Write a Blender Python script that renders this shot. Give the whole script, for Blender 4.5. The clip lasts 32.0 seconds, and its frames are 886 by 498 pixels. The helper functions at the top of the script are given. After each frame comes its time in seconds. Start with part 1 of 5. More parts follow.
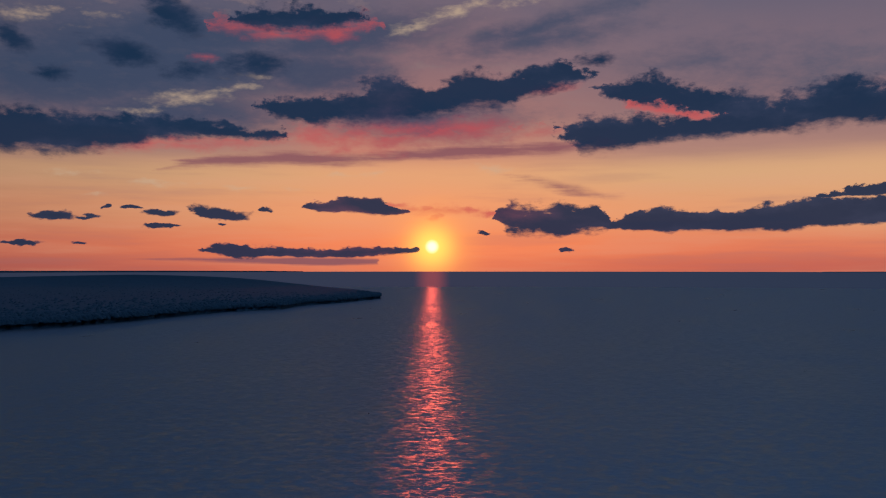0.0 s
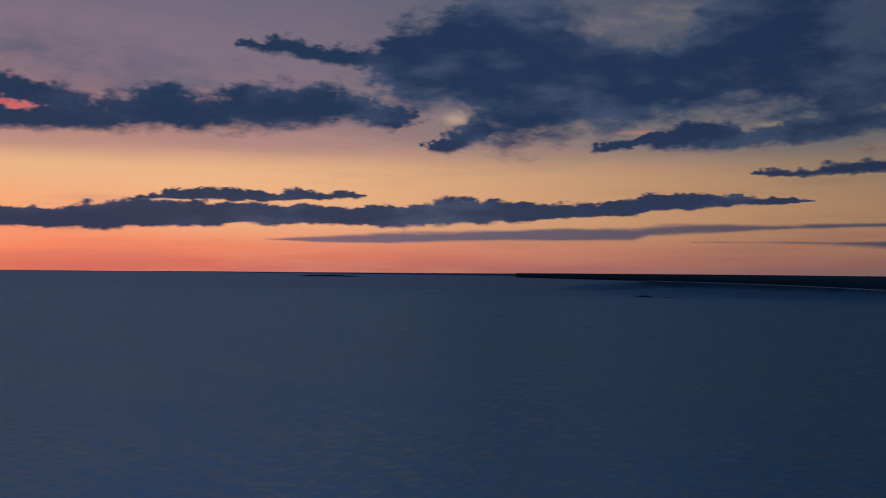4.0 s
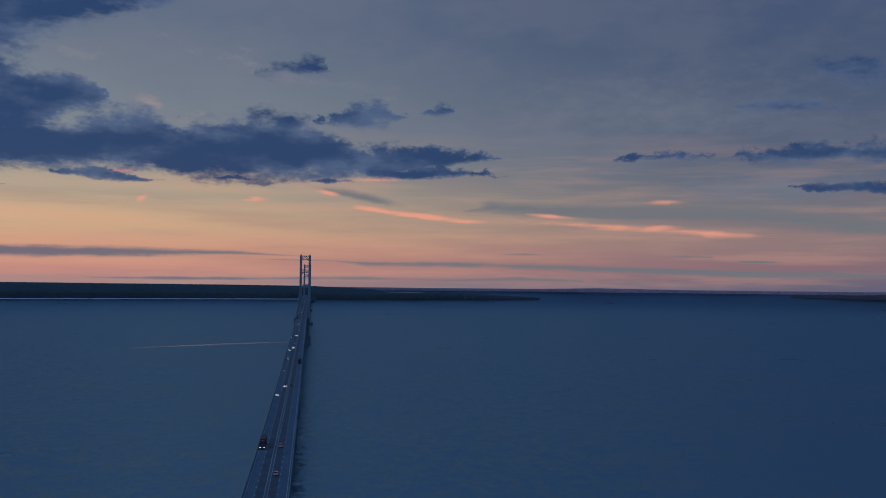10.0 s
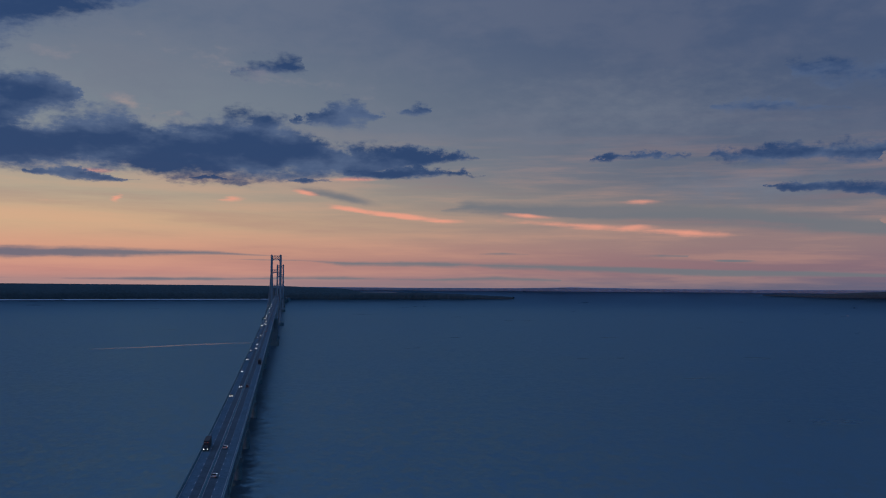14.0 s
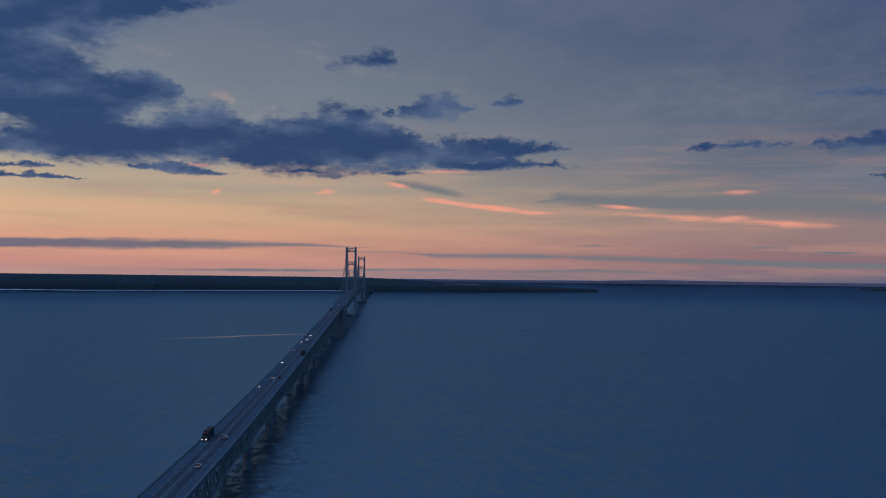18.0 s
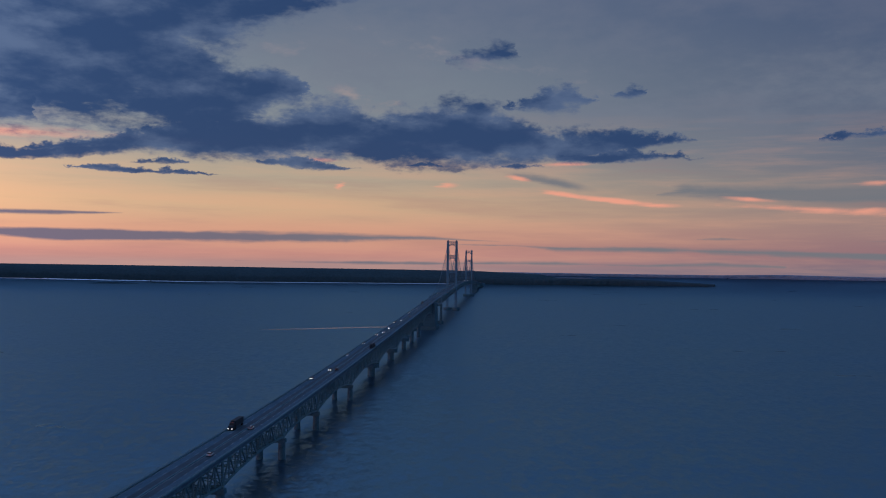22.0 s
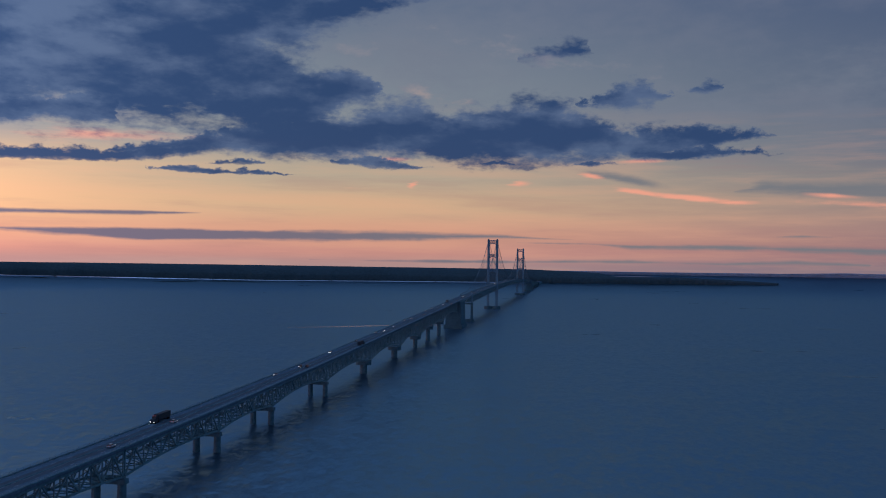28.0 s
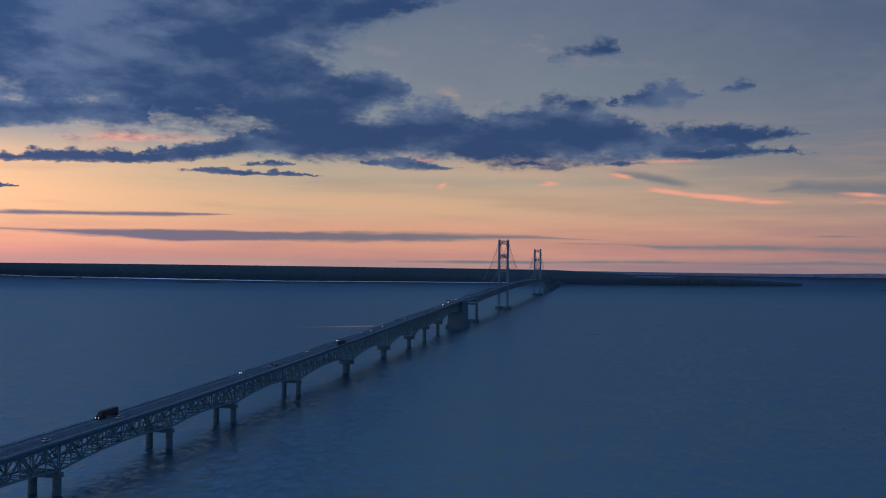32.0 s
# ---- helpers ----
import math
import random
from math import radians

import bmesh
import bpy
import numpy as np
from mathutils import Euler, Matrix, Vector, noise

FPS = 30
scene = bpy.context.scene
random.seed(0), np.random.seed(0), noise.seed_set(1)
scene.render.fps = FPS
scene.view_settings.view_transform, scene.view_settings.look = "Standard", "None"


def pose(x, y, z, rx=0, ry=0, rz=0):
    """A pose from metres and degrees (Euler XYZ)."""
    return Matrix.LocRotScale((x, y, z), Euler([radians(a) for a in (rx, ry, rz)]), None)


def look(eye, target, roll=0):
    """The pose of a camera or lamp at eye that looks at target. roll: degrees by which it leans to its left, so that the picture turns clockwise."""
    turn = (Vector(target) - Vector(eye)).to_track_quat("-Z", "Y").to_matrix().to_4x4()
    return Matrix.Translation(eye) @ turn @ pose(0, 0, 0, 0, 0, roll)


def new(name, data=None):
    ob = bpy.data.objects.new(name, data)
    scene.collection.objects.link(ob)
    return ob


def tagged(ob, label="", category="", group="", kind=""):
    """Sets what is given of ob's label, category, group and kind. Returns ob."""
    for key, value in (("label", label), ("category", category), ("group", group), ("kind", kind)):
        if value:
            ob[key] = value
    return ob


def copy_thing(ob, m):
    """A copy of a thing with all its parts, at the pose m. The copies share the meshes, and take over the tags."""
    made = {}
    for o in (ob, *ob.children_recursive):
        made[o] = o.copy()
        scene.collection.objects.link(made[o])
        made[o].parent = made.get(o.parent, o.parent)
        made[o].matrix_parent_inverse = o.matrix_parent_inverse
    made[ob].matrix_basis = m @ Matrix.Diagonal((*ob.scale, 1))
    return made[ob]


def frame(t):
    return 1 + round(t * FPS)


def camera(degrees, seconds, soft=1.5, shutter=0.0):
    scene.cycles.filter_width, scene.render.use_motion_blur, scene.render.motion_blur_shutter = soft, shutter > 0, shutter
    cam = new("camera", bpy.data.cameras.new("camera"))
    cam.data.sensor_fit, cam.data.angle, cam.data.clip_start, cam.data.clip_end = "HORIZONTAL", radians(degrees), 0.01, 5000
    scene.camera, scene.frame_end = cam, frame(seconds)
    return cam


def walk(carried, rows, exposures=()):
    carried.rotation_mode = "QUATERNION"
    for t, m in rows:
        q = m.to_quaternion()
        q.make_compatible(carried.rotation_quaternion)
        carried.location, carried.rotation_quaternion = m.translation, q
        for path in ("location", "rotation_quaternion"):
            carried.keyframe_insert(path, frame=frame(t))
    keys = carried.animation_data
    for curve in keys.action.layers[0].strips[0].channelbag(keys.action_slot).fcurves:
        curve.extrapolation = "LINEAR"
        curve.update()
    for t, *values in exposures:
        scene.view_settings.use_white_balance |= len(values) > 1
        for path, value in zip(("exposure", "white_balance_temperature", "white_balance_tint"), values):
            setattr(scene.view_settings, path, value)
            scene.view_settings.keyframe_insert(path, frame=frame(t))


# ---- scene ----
cam = camera(50.55, 32.0, soft=1.1, shutter=0.4)
walk(cam, [
    (0.0, pose(8.0, -2262, 99.0, 91.09, 0.00, 95.78)),
    (0.5, pose(8.2, -2262, 99.0, 91.13, -0.02, 95.65)),
    (1.0, pose(8.3, -2262, 99.0, 91.15, -0.05, 93.46)),
    (1.5, pose(8.5, -2262, 99.0, 91.15, -0.12, 85.63)),
    (2.0, pose(8.6, -2262, 99.0, 91.14, -0.19, 78.37)),
    (2.5, pose(8.8, -2262, 99.0, 91.18, -0.23, 76.48)),
    (3.0, pose(8.9, -2262, 99.0, 91.22, -0.28, 69.14)),
    (3.5, pose(9.1, -2262, 99.0, 91.22, -0.46, 62.18)),
    (5.5, pose(10.0, -2262, 99.0, 91.62, -1.12, 37.17)),
    (6.0, pose(10.3, -2262, 99.0, 91.76, -1.11, 31.12)),
    (6.5, pose(10.7, -2262, 99.0, 91.97, -1.08, 25.28)),
    (7.0, pose(11.1, -2262, 99.0, 92.03, -1.05, 19.31)),
    (7.5, pose(11.6, -2262, 99.0, 92.11, -0.99, 13.32)),
    (8.0, pose(12.1, -2262, 99.0, 92.13, -0.90, 7.38)),
    (8.5, pose(12.7, -2262, 99.0, 92.20, -0.80, 2.32)),
    (9.0, pose(13.3, -2262, 99.0, 92.23, -0.72, -2.59)),
    (9.5, pose(14.0, -2262, 99.0, 92.24, -0.66, -7.87)),
    (10.0, pose(14.9, -2262, 99.0, 92.20, -0.60, -7.98)),
    (10.5, pose(15.8, -2262, 99.0, 92.19, -0.55, -8.15)),
    (11.0, pose(17.0, -2262, 99.0, 92.19, -0.50, -8.33)),
    (11.5, pose(18.3, -2262, 99.0, 92.22, -0.46, -8.53)),
    (12.0, pose(19.7, -2262, 99.0, 92.22, -0.43, -8.69)),
    (12.5, pose(21.4, -2262, 99.0, 92.18, -0.41, -8.85)),
    (13.0, pose(23.3, -2262, 99.0, 92.18, -0.40, -9.00)),
    (13.5, pose(25.9, -2262, 99.0, 92.19, -0.40, -9.20)),
    (14.0, pose(29.7, -2262, 99.0, 92.19, -0.41, -9.34)),
    (14.5, pose(34.4, -2262, 99.1, 92.13, -0.42, -9.43)),
    (16.5, pose(57.1, -2262, 99.4, 91.94, -0.50, -9.78)),
    (17.0, pose(62.6, -2262, 99.5, 91.90, -0.52, -9.64)),
    (17.5, pose(68.0, -2262, 99.7, 91.80, -0.54, -7.14)),
    (18.0, pose(73.4, -2262, 100.0, 91.65, -0.57, -3.74)),
    (18.5, pose(79.0, -2262, 100.2, 91.57, -0.59, -3.19)),
    (19.0, pose(84.6, -2262, 100.5, 91.52, -0.62, -2.50)),
    (19.5, pose(90.3, -2262, 100.7, 91.44, -0.65, -1.67)),
    (20.0, pose(96.0, -2262, 100.9, 91.39, -0.69, -0.77)),
    (20.5, pose(101.9, -2262, 101.1, 91.31, -0.73, 0.41)),
    (21.0, pose(107.8, -2262, 101.3, 91.25, -0.77, 1.45)),
    (21.5, pose(113.7, -2262, 101.5, 91.24, -0.80, 2.53)),
    (22.0, pose(119.8, -2262, 101.7, 91.15, -0.83, 3.58)),
    (22.5, pose(125.8, -2262, 101.9, 91.14, -0.85, 4.11)),
    (23.0, pose(131.9, -2262, 102.0, 91.13, -0.86, 4.44)),
    (23.5, pose(138.1, -2262, 102.1, 91.09, -0.86, 4.70)),
    (24.0, pose(144.4, -2262, 102.3, 91.09, -0.85, 5.00)),
    (24.5, pose(150.9, -2262, 102.4, 91.08, -0.85, 5.37)),
    (25.0, pose(157.4, -2262, 102.5, 91.02, -0.84, 5.74)),
    (25.5, pose(164.0, -2262, 102.7, 91.02, -0.83, 6.18)),
    (27.5, pose(190.2, -2262, 103.0, 91.00, -0.79, 7.70)),
    (28.0, pose(196.6, -2262, 103.0, 91.00, -0.78, 8.00)),
    (28.5, pose(202.8, -2262, 103.0, 90.99, -0.77, 8.26)),
    (29.0, pose(208.8, -2262, 103.0, 90.99, -0.76, 8.45)),
    (29.5, pose(214.7, -2262, 103.0, 90.99, -0.75, 8.70)),
    (30.0, pose(220.4, -2262, 103.0, 90.99, -0.74, 8.91)),
    (30.5, pose(226.1, -2262, 103.0, 90.99, -0.73, 9.15)),
    (31.0, pose(231.7, -2262, 103.0, 90.99, -0.72, 9.36)),
    (31.5, pose(237.3, -2262, 103.0, 91.01, -0.71, 9.57)),
    (32.0, pose(243.0, -2262, 103.0, 91.02, -0.70, 9.82)),
], exposures=[(0.0, -1.5), (1.0, -1.55), (2.0, -1.55), (3.0, -1.5), (3.5, -1.4), (5.5, -0.72), (6.0, -0.58), (7.0, -0.32), (8.0, -0.12), (9.5, 0.0), (20.0, 0.07), (32.0, 0.13)])

# ---- world: dusk sky with broken cloud, sun just above the lake ----
SUN_AZ, SUN_EL = 96.45, 1.23          # degrees left of the bridge's line, degrees up
world = bpy.data.worlds.new("dusk_sky")
scene.world = world
world.use_nodes = True
wt = world.node_tree
wt.nodes.clear()


def wn(kind, **values):
    n = wt.nodes.new(kind)
    for k, v in values.items():
        if k == "op":
            n.operation = v
        elif k == "clamp":
            n.use_clamp = v
        else:
            key = int(k[1:])
            if isinstance(v, bpy.types.NodeSocket):
                wt.links.new(v, n.inputs[key])
            else:
                n.inputs[key].default_value = v
    return n


def wm(op, a, b=0.0, c=0.0, clamp=False):
    return wn("ShaderNodeMath", op=op, clamp=clamp, i0=a, i1=b, i2=c).outputs[0]


def wmix(f, a, b):
    n = wt.nodes.new("ShaderNodeMix")
    n.data_type = "RGBA"
    for key, v in ((0, f), (6, a), (7, b)):
        if isinstance(v, bpy.types.NodeSocket):
            wt.links.new(v, n.inputs[key])
        else:
            n.inputs[key].default_value = (*v, 1) if isinstance(v, tuple) else v
    return n.outputs[2]


def smooth(x, lo, hi):
    n = wt.nodes.new("ShaderNodeMapRange")
    n.interpolation_type = "SMOOTHSTEP"
    wt.links.new(x, n.inputs[0])
    n.inputs[1].default_value, n.inputs[2].default_value = lo, hi
    return n.outputs[0]


def srgb(r, g, b):
    return tuple((c / 255 / 12.92) if c < 10 else ((c / 255 + 0.055) / 1.055) ** 2.4 for c in (r, g, b))


def ramp(x, stops, top):
    n = wt.nodes.new("ShaderNodeValToRGB")
    n.color_ramp.interpolation = "EASE"
    e = n.color_ramp.elements
    while len(e) < len(stops):
        e.new(0.5)
    for k, (p, c) in zip(e, stops):
        k.position, k.color = p / top, (*srgb(*c), 1)
    wt.links.new(wm("DIVIDE", x, top), n.inputs[0])
    return n.outputs[0]


way = wt.nodes.new("ShaderNodeTexCoord").outputs["Generated"]
sep = wn("ShaderNodeSeparateXYZ", i0=way).outputs
RIGHT = wm("MULTIPLY", wm("ARCTAN2", sep[0], sep[1]), 57.2958)      # degrees to the right of the bridge's line
UP = wm("MULTIPLY", wm("ARCSINE", sep[2]), 57.2958)
spot = wn("ShaderNodeCombineXYZ", i0=RIGHT, i1=UP).outputs[0]


def grain(scale, sx, sy, detail, rough, shift=0.0):
    p = wn("ShaderNodeVectorMath", op="MULTIPLY_ADD", i0=spot, i1=(sx, sy, 1), i2=(shift, shift * 0.7, shift)).outputs[0]
    n = wt.nodes.new("ShaderNodeTexNoise")
    n.inputs["Scale"].default_value, n.inputs["Detail"].default_value, n.inputs["Roughness"].default_value = scale, detail, rough
    wt.links.new(p, n.inputs["Vector"])
    return n.outputs


billow = grain(0.35, 0.7, 1.35, 7, 0.60)
lumps = grain(0.32, 0.6, 1.7, 4, 0.5, 23.0)
shred = grain(0.9, 0.65, 1.6, 7, 0.62, 13.0)
broad = grain(0.12, 0.5, 1.5, 5, 0.6, 41.0)
fibre = grain(0.30, 0.25, 3.0, 6, 0.6, 77.0)
off = wn("ShaderNodeVectorMath", op="SUBTRACT", i0=billow[1], i1=(0.5, 0.5, 0.5)).outputs[0]
curl = grain(1.2, 0.85, 1.3, 6, 0.62, 5.0)
off3 = wn("ShaderNodeVectorMath", op="SUBTRACT", i0=curl[1], i1=(0.5, 0.5, 0.5)).outputs[0]
bent = wn("ShaderNodeVectorMath", op="MULTIPLY_ADD", i0=off, i1=(3.6, 1.05, 0), i2=spot).outputs[0]
bent = wn("ShaderNodeVectorMath", op="MULTIPLY_ADD", i0=off3, i1=(1.2, 0.5, 0), i2=bent).outputs[0]
rolled = wn("ShaderNodeVectorMath", op="MULTIPLY_ADD", i0=off, i1=(3.0, 1.4, 0.5)).outputs[0]
rolled = wn("ShaderNodeVectorMath", op="MULTIPLY_ADD", i0=off3, i1=(2.4, 1.5, 0), i2=rolled).outputs[0]
tuft = grain(3.2, 0.9, 1.2, 5, 0.6, 9.0)
off4 = wn("ShaderNodeVectorMath", op="SUBTRACT", i0=tuft[1], i1=(0.5, 0.5, 0.5)).outputs[0]
rolled = wn("ShaderNodeVectorMath", op="MULTIPLY_ADD", i0=off4, i1=(0.7, 0.45, 0), i2=rolled).outputs[0]
sway_x, sway_y, sway_z = wn("ShaderNodeSeparateXYZ", i0=rolled).outputs
swirl = wm("MULTIPLY", wm("MULTIPLY_ADD", smooth(UP, 2.0, 9.0), 0.7, 0.5), wm("MULTIPLY_ADD", smooth(RIGHT, -50, -25), -0.25, 1.0))
lifted = wm("MULTIPLY_ADD", sway_y, swirl, UP)
footed = wm("ADD", wm("MULTIPLY_ADD", sway_y, wm("MULTIPLY", swirl, 0.35), UP), sway_z)      # bases lie flatter than tops
rolled = wn("ShaderNodeCombineXYZ", i0=wm("MULTIPLY_ADD", sway_x, swirl, RIGHT), i1=lifted, i2=footed).outputs[0]
off2 = wn("ShaderNodeVectorMath", op="SUBTRACT", i0=fibre[1], i1=(0.5, 0.5, 0.5)).outputs[0]
drawn = wn("ShaderNodeVectorMath", op="MULTIPLY_ADD", i0=off2, i1=(4.0, 0.11, 0), i2=spot).outputs[0]
drawn_across, drawn_foot, _ = wn("ShaderNodeSeparateXYZ", i0=drawn).outputs
streaked = wn("ShaderNodeCombineXYZ", i0=drawn_across, i1=drawn_foot, i2=drawn_foot).outputs[0]

# clear air: three ramps up from the horizon, towards the sun, north and east
near_sun = ramp(UP, [(0, (206, 102, 90)), (1.2, (232, 122, 96)), (3.4, (234, 158, 118)), (5.6, (222, 172, 130)), (7.2, (176, 130, 124)),
                     (9.5, (142, 110, 120)), (12.5, (122, 104, 122)), (18, (90, 94, 120)), (36, (84, 104, 142)), (60, (92, 118, 164))], 60)
north = ramp(UP, [(0, (176, 142, 140)), (0.7, (202, 145, 134)), (1.8, (212, 156, 134)), (3.6, (209, 173, 141)), (5.5, (180, 165, 146)),
                  (7.5, (144, 148, 150)), (10, (124, 134, 146)), (16, (98, 112, 136)), (36, (80, 104, 146)), (60, (92, 118, 164))], 60)
east = ramp(UP, [(0, (102, 102, 124)), (1.2, (138, 112, 122)), (2.6, (148, 124, 126)), (4.5, (113, 115, 126)), (6.5, (88, 101, 124)),
                 (10, (76, 91, 120)), (16, (68, 85, 118)), (36, (80, 102, 142)), (60, (92, 118, 164))], 60)
clear = wmix(smooth(RIGHT, -16, 30), wmix(smooth(RIGHT, -78, -18), near_sun, north), east)
clear = wmix(smooth(wm("ABSOLUTE", wm("ADD", RIGHT, SUN_AZ - 20)), 95, 160), clear, srgb(78, 92, 126))
westward = wm("MULTIPLY", RIGHT, -1.0)
clear = wmix(wm("MULTIPLY", smooth(westward, 99, 125), 0.35), clear, srgb(120, 76, 84))
clear = wmix(wm("MULTIPLY", wm("MULTIPLY", smooth(westward, 92, 112), smooth(UP, 6.0, 11.0)), 0.85), clear, srgb(76, 84, 112))
ember = wm("MULTIPLY", wm("SUBTRACT", 1.0, smooth(wm("ABSOLUTE", wm("ADD", RIGHT, 52.0)), 8, 34)), wm("SUBTRACT", 1.0, smooth(wm("ABSOLUTE", wm("SUBTRACT", UP, 4.2)), 1.0, 3.6)))
clear = wmix(wm("MULTIPLY", ember, 0.7), clear, srgb(244, 184, 136))
nishita = wt.nodes.new("ShaderNodeTexSky")
nishita.sky_type, nishita.sun_disc = "NISHITA", False
nishita.sun_elevation, nishita.sun_rotation = radians(SUN_EL), radians(-SUN_AZ)
nishita.altitude = 200
air = wn("ShaderNodeVectorMath", op="SCALE", i0=nishita.outputs[0]).outputs[0]
air.node.inputs[3].default_value = 0.1
clear = wmix(0.10, clear, air)
clear = wmix(wm("MULTIPLY", wm("MULTIPLY", smooth(fibre[0], 0.42, 0.68), 0.22), wm("SUBTRACT", 1.0, smooth(UP, 5, 11))), clear, srgb(228, 168, 136))
dusky = wm("MULTIPLY", wm("SUBTRACT", 1.0, smooth(fibre[0], 0.30, 0.50)), wm("SUBTRACT", 1.0, smooth(UP, 5, 10)))
clear = wmix(wm("MULTIPLY", dusky, 0.22), clear, srgb(150, 112, 116))
mottle = smooth(wm("ADD", wm("MULTIPLY", broad[0], 0.6), wm("MULTIPLY", billow[0], 0.4)), 0.42, 0.60)
clear = wmix(wm("MULTIPLY", wm("MULTIPLY", mottle, smooth(UP, 5, 9)), 0.15), clear, wmix(smooth(RIGHT, -70, -30), srgb(140, 112, 116), srgb(132, 132, 144)))

# the sun and its aureole
sun_way = Vector((-math.sin(radians(SUN_AZ)) * math.cos(radians(SUN_EL)), math.cos(radians(SUN_AZ)) * math.cos(radians(SUN_EL)), math.sin(radians(SUN_EL))))
dot = wn("ShaderNodeVectorMath", op="DOT_PRODUCT", i0=way, i1=tuple(sun_way)).outputs["Value"]
off_sun = wm("MULTIPLY", wm("ARCCOSINE", wm("MINIMUM", dot, 1.0)), 57.2958)
aureole = wm("POWER", wm("SUBTRACT", 1.0, smooth(off_sun, 0, 5.5)), 2.8)
wide = wm("POWER", wm("SUBTRACT", 1.0, smooth(off_sun, 0, 22)), 2.0)
core = wm("POWER", wm("SUBTRACT", 1.0, smooth(off_sun, 0.1, 2.5)), 1.8)
disc = wm("SUBTRACT", 1.0, smooth(off_sun, 0.14, 0.5))

sheet_list, dark_list, veil_list, glow_list, wisp_list, cream_list = [], [], [], [], [], []


def sheet(*c):
    sheet_list.append(c)


def dark(*c):
    dark_list.append(c)


def veil(*c):
    veil_list.append(c)


def glow(*c):
    glow_list.append(c)


def wisp(*c):
    wisp_list.append(c)


def cream(*c):
    cream_list.append(c)


dark_decks, veil_decks, glow_decks = [], [], []


def deck(decks, weight, *knots):
    decks.append((weight, knots))


# each bank of cloud: degrees right, degrees up, half its length and height, lean, weight
sheet(-113.7, 11.80, 13.0, 3.44, -0, 1.45)
sheet(-102.1, 13.60, 10.2, 1.95, 8, 1.16)
sheet(-112.1, 9.00, 10.4, 1.94, -0, 1.16)
sheet(-97.0, 8.80, 8.9, 2.02, -0, 1.16)
sheet(-90.0, 13.60, 8.9, 1.30, 6, 0.87)
sheet(-80.0, 11.90, 8.0, 1.91, -0, 0.5)
sheet(-73.7, 10.90, 9.9, 2.28, -0, 0.6)
sheet(-54.8, 13.10, 8.5, 2.92, -0, 0.8)
sheet(-9.1, 12.30, 9.4, 3.76, -0, 0.7)
sheet(6.0, 9.40, 8.9, 2.02, -0, 0.7)
sheet(19.8, 10.30, 13.2, 2.64, -0, 0.6)
sheet(27.8, 5.80, 7.7, 1.30, -3, 0.7)
sheet(-47.1, 11.20, 16.4, 3.91, -0, 0.8)
dark(-120.2, 1.20, 1.3, 0.19, 0, 1.2)
dark(-88.5, 1.00, 0.5, 0.14, 0, 1.2)
sheet(-118.2, 10.80, 8.8, 2.76, -0, 1.45)
sheet(-111.1, 13.50, 8.3, 1.89, -0, 1.45)
sheet(-103.5, 11.60, 6.8, 1.97, -0, 1.3)
sheet(-90.0, 14.40, 10.2, 0.97, 12, 1.01)
dark(-120.6, 12.61, 1.1, 0.75, -20, 0.8)
dark(-118.5, 10.87, 1.0, 0.43, -0, 0.7)
dark(-114.8, 12.40, 2.0, 0.69, -8, 0.9)
dark(-111.8, 14.44, 1.6, 0.88, -25, 0.9)
dark(-107.2, 11.96, 1.8, 0.78, -0, 0.9)
dark(-110.8, 11.57, 1.3, 0.45, -0, 0.5)
dark(-86.3, 12.43, 0.9, 0.33, -0, 0.8)
dark(-93.3, 2.09, 0.3, 0.21, -0, 1.1)
dark(-118.3, 2.89, 1.1, 0.29, -0, 1.2)
dark(-116.7, 2.82, 0.9, 0.13, 0, 1)
dark(-115.6, 3.46, 0.3, 0.16, -0, 1.2)
dark(-114.2, 3.39, 0.7, 0.16, -3, 1.2)
dark(-112.5, 3.16, 1.2, 0.26, 3, 1.2)
dark(-109.3, 3.11, 2.1, 0.40, -0, 1.3)
dark(-110.4, 3.22, 0.8, 0.47, 0, 1)
dark(-106.2, 3.45, 0.4, 0.17, -0, 1.2)
dark(-113.0, 2.29, 0.7, 0.16, 5, 1.2)
dark(-112.4, 2.33, 1.0, 0.13, 0, 1)
dark(-120.1, 1.28, 1.0, 0.16, -0, 1.1)
dark(-117.0, 1.40, 0.7, 0.10, 0, 1)
dark(-109.1, 2.50, 0.3, 0.10, 0, 1)
glow(-105.9, 13.74, 3.7, 0.45, 0, 1)
glow(-102.1, 13.99, 1.7, 0.65, 0, 1)
glow(-110.2, 12.15, 1.1, 0.32, -0, 0.8)
glow(-112.7, 7.06, 4.4, 0.39, 0, 1)
glow(-108.8, 7.46, 3.6, 0.30, -0, 0.9)
glow(-103.1, 7.93, 2.4, 0.74, 0, 1)
glow(-98.7, 8.32, 4.1, 0.68, 0, 1)
glow(-94.2, 8.50, 3.8, 0.85, 0, 1)
glow(-89.7, 10.64, 2.1, 0.40, 10, 0.7)
glow(-83.0, 9.45, 2.3, 0.43, -5, 1.2)
glow(-80.4, 8.82, 1.6, 0.33, -5, 1.2)
glow(-97.3, 3.54, 0.7, 0.28, -0, 1.6)
glow(-96.4, 3.02, 0.5, 0.34, -0, 1.6)
glow(-94.5, 3.47, 1.0, 0.28, -5, 1.6)
glow(-93.0, 3.33, 1.0, 0.28, -0, 1.6)
glow(-98.7, 3.81, 1.0, 0.21, -0, 1.2)
glow(-85.8, 7.37, 2.0, 0.54, 5, 0.8)
glow(-90.4, 8.13, 2.1, 0.68, -0, 0.7)
cream(-95.2, 15.15, 3.1, 0.52, 15, 1)
